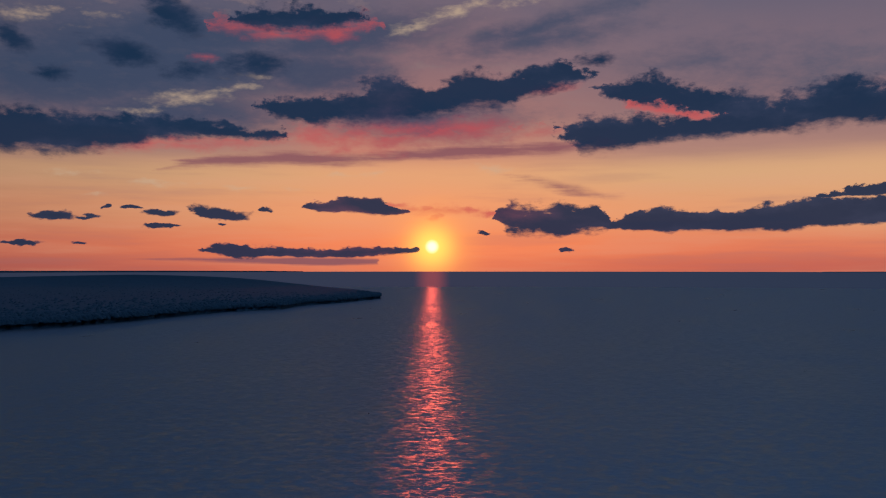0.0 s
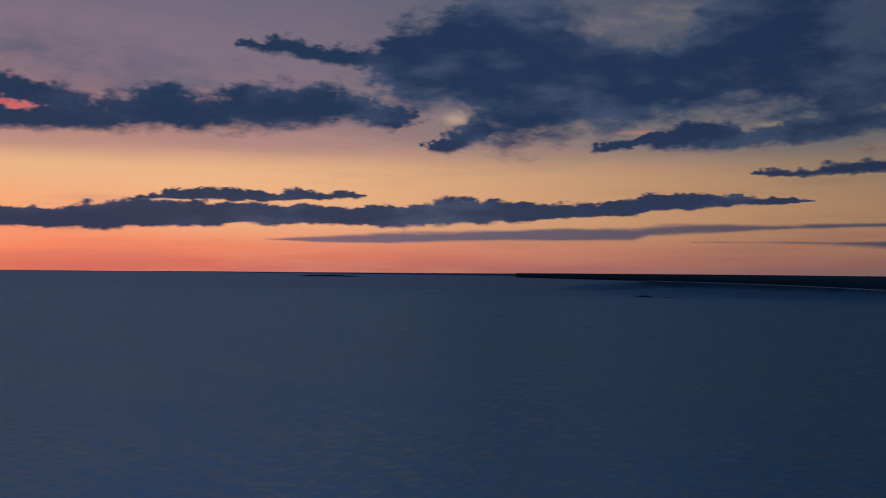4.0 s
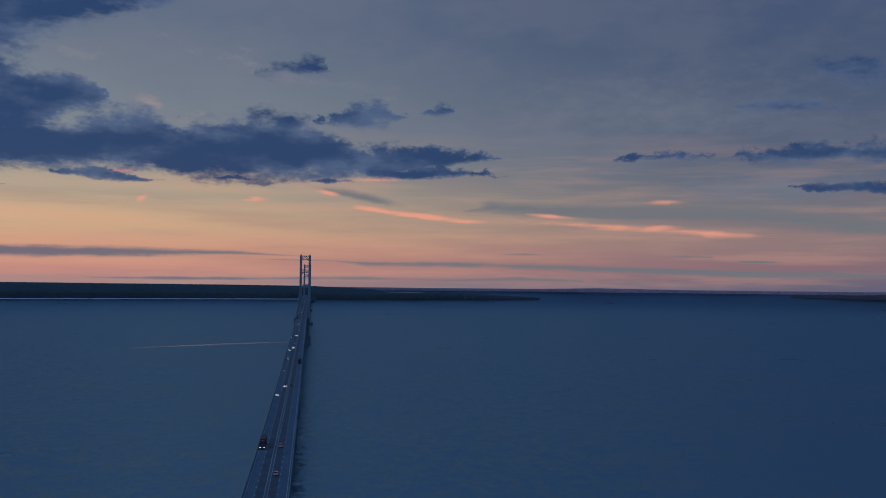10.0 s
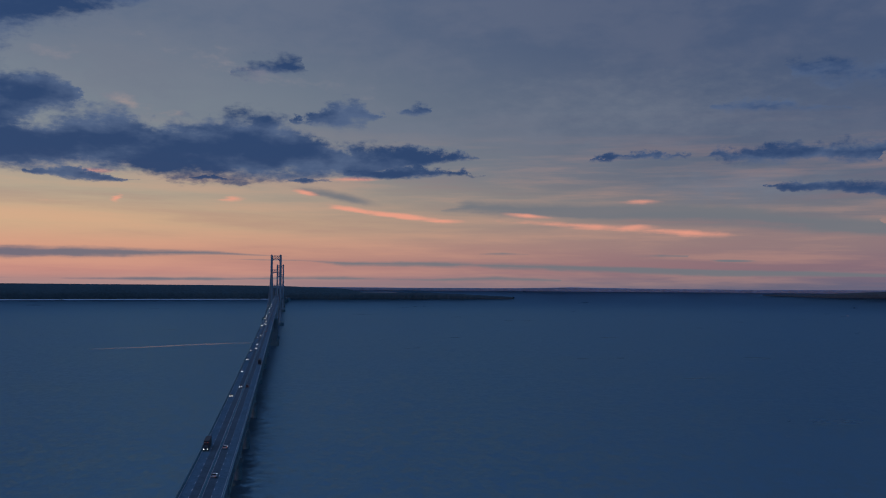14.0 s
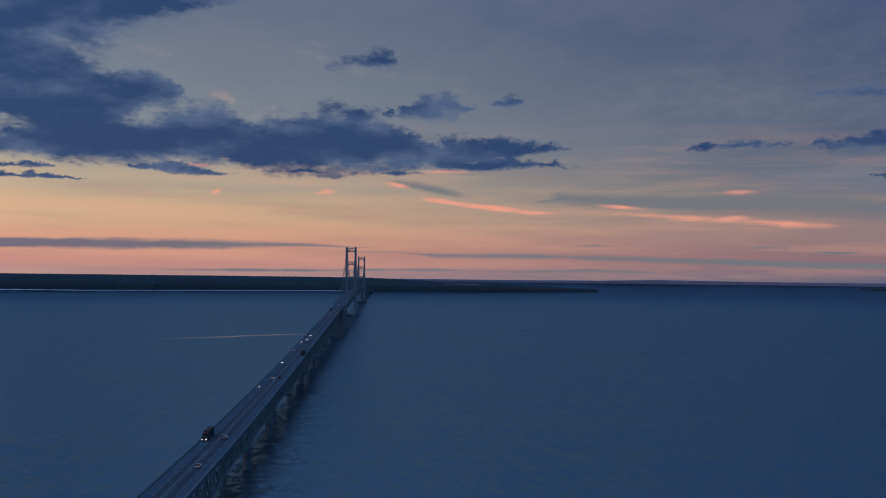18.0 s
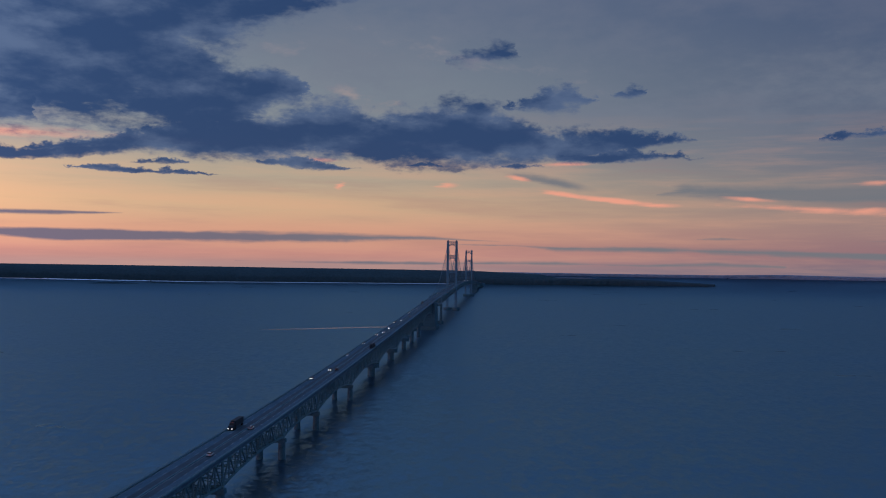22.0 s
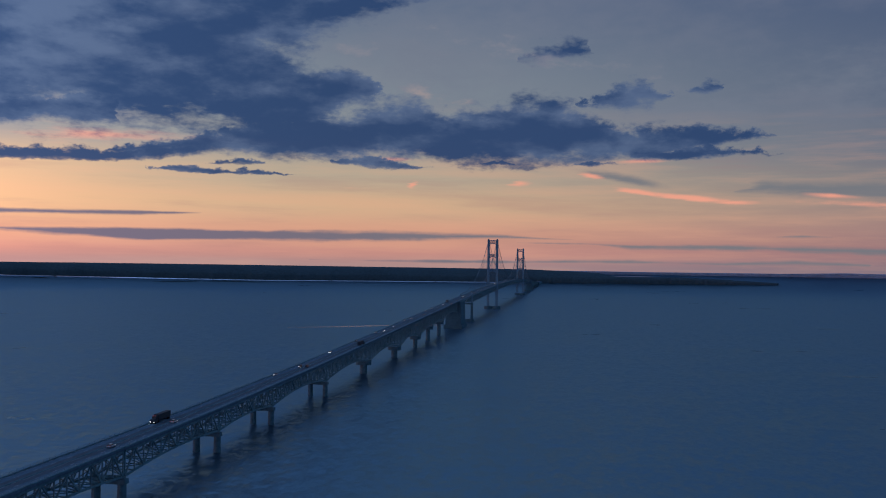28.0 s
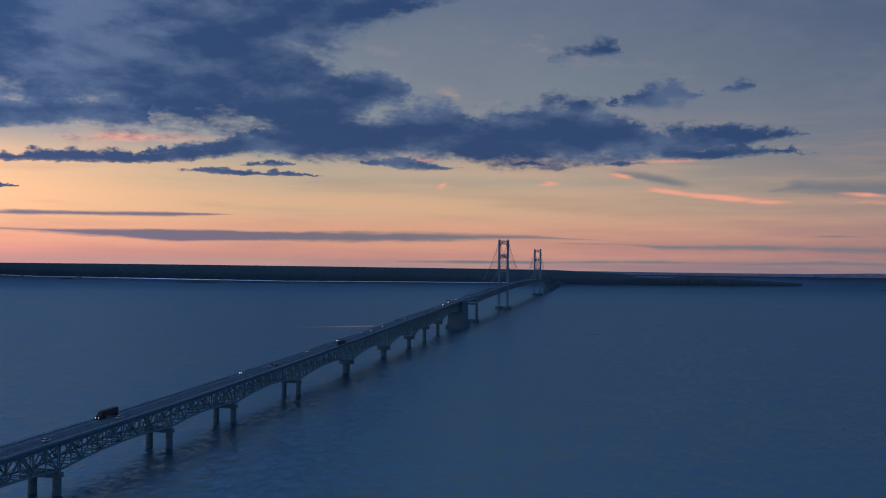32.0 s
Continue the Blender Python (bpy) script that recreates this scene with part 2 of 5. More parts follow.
cream(-97.3, 14.40, 2.1, 0.33, 15, 1)
cream(-91.8, 15.60, 2.1, 0.39, 12, 0.9)
cream(-111.4, 9.82, 2.6, 0.52, 10, 0.9)
cream(-108.5, 10.60, 1.3, 0.26, 8, 0.8)
cream(-114.0, 9.05, 2.2, 0.26, 3, 0.8)
cream(-120.0, 14.02, 1.7, 0.75, -0, 0.5)
cream(-115.9, 14.36, 0.9, 0.31, -0, 0.6)
cream(-106.9, 11.32, 1.0, 0.20, -0, 0.5)
cream(-113.0, 4.79, 2.2, 0.20, -3, 0.7)
cream(-115.8, 4.23, 0.9, 0.16, -0, 0.7)
cream(-107.8, 4.64, 3.0, 0.20, -0, 0.6)
cream(-100.7, 5.65, 2.1, 0.17, 3, 0.6)
cream(-117.3, 5.44, 1.8, 0.19, -0, 0.6)
cream(-93.2, 6.04, 2.1, 0.27, -10, 0.5)
cream(-55.5, 9.16, 1.3, 0.68, -0, 1.2)
cream(-51.7, 10.19, 0.6, 0.19, -0, 0.9)
cream(-46.8, 14.20, 2.3, 1.42, -0, 1.1)
cream(-42.9, 15.14, 3.0, 1.12, -0, 1)
cream(-47.7, 13.00, 1.6, 0.48, -0, 0.8)
cream(-36.6, 8.52, 1.9, 0.27, 5, 1)
cream(-31.1, 9.07, 1.4, 0.48, 20, 0.9)
cream(-30.5, 12.71, 0.7, 0.27, -0, 0.7)
cream(-23.6, 14.54, 1.7, 0.91, -0, 1)
cream(-32.9, 11.66, 0.5, 0.27, 30, 0.6)
cream(-45.9, 6.38, 1.3, 0.13, -0, 0.5)
cream(-9.6, 10.42, 1.9, 0.38, -10, 0.5)
cream(-13.6, 12.92, 1.5, 0.43, -10, 0.6)
cream(-2.9, 12.77, 5.0, 0.52, -10, 0.5)
wisp(1.3, 5.49, 0.7, 0.17, -10, 1)
wisp(4.0, 4.51, 1.7, 0.21, -10, 1.3)
wisp(6.8, 4.17, 3.4, 0.21, -6, 1.3)
wisp(9.5, 3.88, 1.4, 0.14, 0, 1)
wisp(14.7, 4.24, 1.7, 0.14, -5, 0.9)
wisp(18.1, 3.62, 4.0, 0.20, -3, 0.9)
wisp(20.8, 3.54, 1.7, 0.27, -0, 0.9)
wisp(24.0, 3.18, 2.6, 0.20, -3, 0.8)
wisp(21.4, 5.05, 1.3, 0.17, -0, 0.8)
wisp(-3.4, 5.04, 0.8, 0.20, -0, 0.9)
wisp(-10.3, 4.89, 0.4, 0.36, 30, 1.3)
wisp(-13.8, 4.60, 1.8, 0.19, -0, 0.5)
wisp(-11.1, 6.41, 1.2, 0.16, 0, 1)
wisp(4.3, 6.37, 1.4, 0.14, -0, 0.8)
wisp(-28.3, 7.24, 4.1, 0.48, -0, 0.35)
wisp(-43.4, 8.31, 2.0, 0.20, -0, 0.7)
veil(26.6, 1.51, 1.3, 0.07, -0, 0.9)
veil(3.3, 5.25, 2.1, 0.31, -10, 0.6)
veil(-89.0, 4.88, 3.1, 0.48, -12, 0.5)

# long banks: degrees right, base and top in degrees up, along each bank
deck(dark_decks, 1, (-122.2, 6.49, 8.69), (-119.4, 6.58, 8.83), (-118.2, 6.45, 8.78), (-116.7, 6.58, 8.8), (-115.2, 6.83, 8.66), (-113.8, 7.09, 9.03), (-112.1, 7.35, 8.82), (-109.5, 7.57, 8.69), (-107.8, 7.62, 8.42), (-106.5, 7.59, 8.25), (-105.5, 7.68, 8.15), (-104.8, 7.86, 7.89))
deck(dark_decks, 1, (-107, 9.37, 9.57), (-105.5, 8.95, 9.95), (-103.5, 8.66, 10.13), (-101.4, 8.56, 10.64), (-100.4, 8.58, 11.73), (-99, 8.66, 12.01), (-98, 8.87, 11.36), (-96.6, 9.01, 10.69), (-95.2, 9.21, 11.36), (-93.5, 9.48, 11.96), (-92.1, 9.67, 11.34), (-91.1, 10.06, 11.66), (-89.7, 10.44, 12.23), (-88.3, 10.87, 12.33), (-87.3, 11.24, 11.97), (-86.6, 11.55, 11.62))
deck(dark_decks, 1, (-87, 10.64, 10.84), (-85.6, 10.13, 10.93), (-84, 9.48, 11.13), (-83, 9.25, 11.35), (-81.7, 9.2, 10.77), (-79.7, 8.8, 10.35), (-77.8, 7.93, 9.87), (-75.4, 7.66, 9.53))
deck(dark_decks, 1, (-89.1, 8.25, 8.44), (-87.4, 6.82, 9.09), (-85.5, 6.87, 9.03), (-83.5, 7.21, 8.95), (-80.9, 7.5, 8.89), (-78.2, 7.57, 9.15), (-76.2, 7.69, 9.71), (-74.1, 7.73, 10.26), (-72.1, 7.96, 10.39), (-70, 8.25, 10.48), (-67.6, 8.13, 10.83), (-65.9, 8.26, 10.99), (-63.5, 8.52, 11.13), (-62.1, 8.77, 11.04), (-60.4, 8.57, 10.25), (-58.4, 8.37, 10.03), (-57.4, 9.01, 9.5))
deck(dark_decks, 1, (-109, 14.29, 14.61), (-107.9, 14.04, 15.37), (-105.5, 14.01, 15.36), (-103.5, 14.15, 15.25), (-101.4, 14.47, 15.12), (-100.4, 14.69, 14.82))
deck(dark_decks, 1.3, (-85.9, 2.31, 2.51), (-84.1, 2.14, 3.31), (-82.5, 2.13, 3.57), (-80.5, 2.09, 3.41), (-78.2, 2.11, 3.41), (-75.5, 2.18, 3.79), (-72.7, 2.27, 3.92), (-70.7, 2.35, 3.94), (-68.6, 2.43, 3.95), (-65.8, 2.51, 3.88), (-61.7, 2.58, 3.74), (-58.4, 2.57, 3.99), (-56.4, 2.56, 4.24), (-54.4, 2.55, 4.42), (-51.9, 2.73, 4.18), (-48.8, 3.08, 4.18), (-46.4, 3.24, 4.32), (-44.4, 3.32, 4.39), (-43, 3.68, 4.63), (-40.9, 3.78, 4.74), (-38.8, 3.88, 4.72), (-37.6, 3.93, 4.39), (-35.7, 4, 4.27), (-34.1, 4.17, 4.23))
deck(dark_decks, 1.2, (-74.1, 3.9, 4.01), (-72.1, 3.92, 4.34), (-69.6, 3.94, 4.77), (-67.9, 3.95, 4.71), (-65.8, 4.02, 4.57), (-65.2, 4.02, 4.98), (-63.1, 4.09, 4.7), (-61.7, 4.29, 4.97), (-60.4, 4.42, 4.55))
deck(dark_decks, 1.2, (-110.3, 0.89, 1.02), (-109.1, 0.69, 1.36), (-107.8, 0.56, 1.34), (-105.5, 0.5, 1.18), (-103.5, 0.5, 1.05), (-102.1, 0.5, 1.12), (-100.4, 0.57, 1.26), (-98.7, 0.71, 1.23), (-97.1, 0.92, 1.02))
deck(dark_decks, 0.62, (-92.5, 2.84, 3.53), (-91.8, 2.02, 4.22), (-90.4, 1.88, 3.87), (-88.7, 1.87, 3.78), (-87, 1.93, 3.43), (-86.2, 2.13, 3.83), (-85.5, 2.36, 2.53))
deck(dark_decks, 1.2, (-104.2, 3.57, 3.7), (-102.8, 3.31, 3.99), (-101.4, 3.25, 4.45), (-100.1, 3.12, 4.22), (-98.7, 3.19, 3.81), (-97.9, 3.33, 3.36))
deck(dark_decks, 1, (-68.2, 12.96, 13.36), (-66.2, 12.56, 13.75), (-63.8, 12.33, 13.26), (-61.8, 12.1, 13.28), (-60.4, 11.08, 13.24), (-59, 10.05, 14.11), (-57.7, 9.68, 14.7), (-56.1, 9.76, 15.38), (-54.6, 9.25, 16.6), (-53.8, 7.71, 16.86), (-51.9, 7.65, 17.32), (-50, 7.96, 17.16), (-47.9, 8.06, 15.75), (-45.8, 8.01, 14.64), (-44, 8.78, 13.21), (-42.6, 8.82, 13.84), (-40.8, 8.84, 14.81), (-38.9, 8.78, 17.45), (-37.1, 8.98, 17.67), (-34.2, 8.87, 17.97), (-31.9, 7.59, 16.23), (-30.1, 7.71, 16.44), (-27, 7.7, 16.78), (-23.2, 7.5, 16.51), (-19.2, 7.49, 14.24), (-17.2, 7.56, 12.39), (-15.8, 7.93, 11.85), (-14.1, 9.5, 11.77), (-12.7, 9.7, 11.47), (-11.8, 10.29, 10.49))
deck(dark_decks, 0.8, (-30.5, 10.9, 17.3), (-25.8, 10.94, 17.81), (-17.2, 12.06, 18.47), (-15.9, 13.42, 18.54), (-12.5, 14.67, 18.66), (-8, 16.52, 17.79))
deck(dark_decks, 1, (-57.1, 7.24, 7.34), (-55.7, 7.17, 8.56), (-54.4, 7.4, 9.08), (-53.1, 7.56, 9.19))
deck(dark_decks, 1.1, (-47.4, 7.15, 7.27), (-46.1, 7.09, 7.71), (-43.8, 7.28, 7.96), (-44, 7.55, 8.17), (-43.1, 7.61, 8.55), (-41.9, 7.23, 8.96), (-40.1, 7.23, 9.11), (-38, 7.3, 8.46), (-35.8, 7.36, 8.61), (-32.5, 7.6, 9.62), (-29.2, 7.75, 9.96), (-27.2, 7.76, 10.05))
deck(dark_decks, 1.1, (-28.4, 6.2, 6.33), (-25.7, 6.23, 6.98), (-23.1, 6.44, 7.57), (-20.8, 6.43, 8.43), (-18.5, 6.33, 9.02), (-15.8, 6.2, 9.28), (-13, 6.27, 9.59), (-11.7, 6.36, 10.16), (-9.9, 6.38, 10.19), (-8.2, 6.34, 9.09), (-6.8, 6.14, 9.61), (-4.1, 6.09, 10.01), (-2, 6.16, 10.27), (-0.3, 6.29, 9.85), (0.7, 6.28, 9.23), (2.4, 6.34, 8.27), (4.7, 6.51, 8.49), (7.2, 7.05, 8.58), (9.4, 7.51, 8.35), (11.3, 7.77, 8.02))
deck(dark_decks, 1.2, (3, 6.46, 6.93), (4.7, 6.51, 7.1), (6.6, 6.47, 7.2), (9.1, 6.62, 7.2), (11.7, 6.61, 6.7))
deck(dark_decks, 0.9, (0.2, 9.57, 9.71), (1.7, 9.55, 10.54), (3, 9.52, 11.09), (4.3, 9.68, 10.86), (5.5, 10.1, 10.3))
deck(dark_decks, 0.9, (6.2, 10.34, 10.47), (7, 10.21, 10.85), (7.8, 10.18, 11.17), (8.7, 10.43, 10.81))
deck(dark_decks, 0.38, (-3.4, 12.47, 12.73), (-2.1, 12.32, 13.31), (-0.7, 12.36, 13.47), (0.8, 12.59, 13.11))
deck(dark_decks, 1.2, (-37.5, 5.63, 5.77), (-35.7, 5.46, 6.12), (-33.1, 5.51, 6.34), (-31.5, 5.57, 6.45), (-29.1, 5.66, 6.47), (-27.1, 5.8, 6.41), (-25.1, 6, 6.88), (-23, 6.39, 7.28), (-21.6, 6.7, 7.52), (-19.6, 6.88, 7.7))
deck(dark_decks, 1.2, (-25.8, 5.36, 5.46), (-23.7, 5.21, 5.72), (-22.3, 5.17, 5.66), (-20.2, 5.29, 5.7), (-18.2, 5.33, 5.53), (-16.8, 5.35, 5.41))
deck(dark_decks, 1.1, (-15.1, 6.08, 6.32), (-13, 5.86, 6.47), (-11, 5.89, 6.37), (-8.9, 5.99, 6.09))
deck(dark_decks, 1.1, (-6.1, 6.15, 6.35), (-4.4, 6.09, 6.43), (-2.5, 6.16, 6.26))
deck(dark_decks, 1.1, (-0.4, 6.19, 6.29), (1, 6.15, 6.55), (2.8, 6.2, 6.37))
deck(dark_decks, 1.1, (-22.2, 5.87, 6.01), (-20.8, 5.82, 6.26), (-19, 5.95, 6.18))
deck(dark_decks, 1, (18.1, 7.52, 7.62), (19.5, 7.5, 7.84), (21.1, 7.54, 7.87), (22.8, 7.5, 7.9), (24, 7.66, 7.8))
deck(dark_decks, 0.9, (24.5, 7.65, 7.78), (26.3, 7.2, 8.05), (27.8, 7.15, 8.18), (30, 7.26, 8.28), (32.1, 7.05, 8.24), (34.9, 7.03, 7.95))
deck(dark_decks, 0.9, (28.6, 5.83, 5.99), (30.6, 5.39, 6.15), (32.6, 5.2, 6.08), (34.9, 5, 5.86))
deck(dark_decks, 0.55, (25.2, 10.43, 10.63), (27.2, 10.24, 10.98), (29.1, 10.3, 10.77), (31.5, 10.09, 10.4), (33.1, 10.07, 10.23))
deck(dark_decks, 0.45, (29.6, 11.97, 12.47), (32.1, 11.51, 12.73), (35, 11.12, 12.38))
deck(veil_decks, 1.1, (-66.5, 1.65, 1.75), (-63.1, 1.55, 1.96), (-59, 1.56, 2.17), (-55.1, 1.62, 2.36), (-51.3, 1.67, 2.53), (-47.6, 1.72, 2.62), (-44.4, 1.76, 2.73), (-43.5, 2.08, 2.81), (-41.2, 2.17, 2.9), (-37.2, 2.37, 2.89), (-32.4, 2.55, 2.92), (-27.1, 2.66, 3), (-22.4, 2.87, 2.94))
deck(veil_decks, 1.1, (-41.2, 1.72, 1.85), (-35.6, 1.62, 1.95), (-29, 1.45, 1.93), (-25, 1.26, 1.95), (-20.5, 1.28, 1.97), (-15.3, 1.31, 2.06), (-10.2, 1.45, 2.07), (-5.3, 1.59, 1.99), (-0.2, 1.61, 1.68))
deck(veil_decks, 1.1, (-4, 1.4, 1.5), (0.1, 1.26, 1.54), (3.4, 1.02, 1.49), (7.9, 1.06, 1.52), (15.9, 0.86, 1.36), (21.1, 0.74, 1.22), (25.9, 0.63, 1.03), (30.5, 0.59, 0.97), (34.8, 0.51, 0.82))
deck(veil_decks, 0.9, (11.5, 1.86, 1.93), (13, 1.83, 2.01), (14.5, 1.84, 1.91))
deck(veil_decks, 0.9, (20.4, 1.75, 1.82), (22.4, 1.72, 1.92), (24.3, 1.76, 1.82))
deck(veil_decks, 0.75, (9, 4.4, 4.67), (10.9, 4.34, 5.16), (16.1, 4.07, 5.03), (19.5, 3.72, 4.94), (22.8, 3.56, 5.03), (26, 3.47, 4.85), (30.6, 3.02, 4.3), (34.9, 2.71, 3.76))
deck(veil_decks, 0.9, (-16.6, 0.17, 0.33), (-10.7, 0.1, 0.36), (-3.7, 0.16, 0.36), (2.4, 0.24, 0.48), (8.6, 0.18, 0.39), (12.7, 0.28, 0.56), (16.8, 0.24, 0.38))
deck(glow_decks, 0.6, (-116.9, 6.63, 7.34), (-115.2, 6.45, 7.54), (-113.6, 6.57, 7.61), (-111.1, 6.86, 7.78), (-107.8, 6.82, 7.88), (-105.3, 7.41, 8.08))
deck(glow_decks, 0.6, (-105.7, 7.47, 8.14), (-103.5, 6.57, 8.86), (-100.7, 6.54, 8.57), (-98, 6.76, 8.8), (-95.2, 7.24, 8.87), (-92.8, 7.44, 8.86), (-91.1, 7.97, 8.71), (-89.9, 8.29, 8.49))
deck(glow_decks, 0.6, (-109.8, 13.61, 14.88), (-107.9, 13.52, 14.67), (-104.2, 13.35, 14.52), (-102.1, 13.34, 14.9), (-100.8, 13.64, 15.07), (-99.9, 14.31, 14.63))
deck(glow_decks, 1.2, (-84.4, 9.3, 9.7), (-83.3, 8.93, 9.92), (-81.7, 8.74, 9.6), (-80.4, 8.5, 9.34), (-79.2, 8.77, 9.03))
deck(glow_decks, 0.8, (-98.7, 3.6, 3.81), (-97.3, 3.06, 3.88), (-95.2, 2.99, 3.81), (-93.2, 2.98, 3.74), (-91.8, 3.05, 3.6))
deck(veil_decks, 0.45, (-113.2, 5.54, 5.67), (-111.1, 5.67, 6.39), (-108.2, 5.87, 6.94), (-104.8, 6.07, 7.22), (-100.7, 6.19, 6.81), (-95.2, 6.49, 7.24), (-91.8, 6.61, 7.5), (-88.4, 6.78, 7.72), (-86.7, 7.15, 7.89))
deck(veil_decks, 0.9, (-115.3, 0.41, 0.51), (-111.1, 0.35, 0.59), (-106.2, 0.22, 0.56), (-101.4, 0.09, 0.6), (-99.4, 0.16, 0.5))


def inside_group(name, ins, build):
    """Makes a node group of vector inputs and one number out, built by build(sockets); returns the group."""
    global wt
    outer, wt = wt, bpy.data.node_groups.new(name, "ShaderNodeTree")
    for nm in ins:
        wt.interface.new_socket(nm, in_out="INPUT", socket_type="NodeSocketVector")
    wt.interface.new_socket("thick", in_out="OUTPUT", socket_type="NodeSocketFloat")
    got = build(wt.nodes.new("NodeGroupInput").outputs)
    if got is not None:
        wt.links.new(got, wt.nodes.new("NodeGroupOutput").inputs[0])
    made, wt = wt, outer
    return made if got is not None else None


def use_group(tree, *ins):
    n = wt.nodes.new("ShaderNodeGroup")
    n.node_tree = tree
    for i, v in enumerate(ins):
        wt.links.new(v, n.inputs[i])
    return n.outputs[0]


def puff_of(u, v, w, h, lean, weight):
    def build(ins):
        m = wt.nodes.new("ShaderNodeMapping")
        m.vector_type = "TEXTURE"
        wt.links.new(ins[0], m.inputs[0])
        m.inputs[1].default_value, m.inputs[2].default_value, m.inputs[3].default_value = (u, v, 0), (0, 0, radians(lean)), (w, h, 1)
        d = wn("ShaderNodeVectorMath", op="LENGTH", i0=m.outputs[0]).outputs["Value"]
        return wm("MULTIPLY_ADD", d, -weight, weight)
    return inside_group("puff", ("at",), build)


def deck_of(weight, knots):
    first, last = knots[0][0], knots[-1][0]
    span = last - first + 1.0

    def build(ins):
        at_u, at_v, at_base = wn("ShaderNodeSeparateXYZ", i0=ins[0]).outputs
        line = wt.nodes.new("ShaderNodeValToRGB")
        line.color_ramp.interpolation = "LINEAR"
        e = line.color_ramp.elements
        while len(e) < len(knots) + 2:
            e.new(0.5)
        ends = [(first - 0.5, knots[0][2] + 1, knots[0][1] - 1), *knots, (last + 0.5, knots[-1][2] + 1, knots[-1][1] - 1)]
        for k, (u, base, top) in zip(e, ends):
            k.position, k.color = (u - first + 0.5) / span, (base / 20, top / 20, 0, 1)
        wt.links.new(wm("MULTIPLY_ADD", at_u, 1 / span, (0.5 - first) / span), line.inputs[0])
        low, high, _ = wn("ShaderNodeSeparateXYZ", i0=line.outputs[0]).outputs
        inner = wm("MINIMUM", wm("MULTIPLY_ADD", low, -20.0, at_base), wm("SUBTRACT", wm("MULTIPLY", high, 20.0), at_v))
        thick = wm("MULTIPLY_ADD", wm("MAXIMUM", wm("SUBTRACT", high, low), 0.0), 6.0, 0.16)
        return wm("MINIMUM", wm("MULTIPLY", wm("DIVIDE", inner, thick), weight), 1.3 * weight)
    return inside_group("deck", ("at",), build)


def bank(clouds, lo, hi, at, decks=(), along=None):
    """The thickest of the puffs and long banks that reach into lo..hi degrees, at each spot of the sky."""
    parts = [(puff_of(*c), 0) for c in clouds if c[0] + 1.3 * c[2] + 3 > lo and c[0] - 1.3 * c[2] - 3 < hi]
    parts += [(deck_of(w, k), 1) for w, k in decks if k[-1][0] + 2 > lo and k[0][0] - 2 < hi]

    def build(ins):
        total = None
        for tree, which in parts:
            here = ins[which] if total is None else wn("ShaderNodeVectorMath", op="MULTIPLY_ADD", i0=total, i1=(1e-7, 0, 0), i2=ins[which]).outputs[0]
            d = use_group(tree, here)
            total = d if total is None else wm("MAXIMUM", total, d)
        return total
    tree = inside_group("bank", ("at", "along"), build)
    return None if tree is None else use_group(tree, at, along or at)


# the sky is far brighter towards the sunset than away from it
BRIGHT = wm("POWER", 2.0, wm("MULTIPLY", wm("MULTIPLY_ADD", smooth(RIGHT, -75, -12), -1.4, 1.4), smooth(RIGHT, -185, -110)))


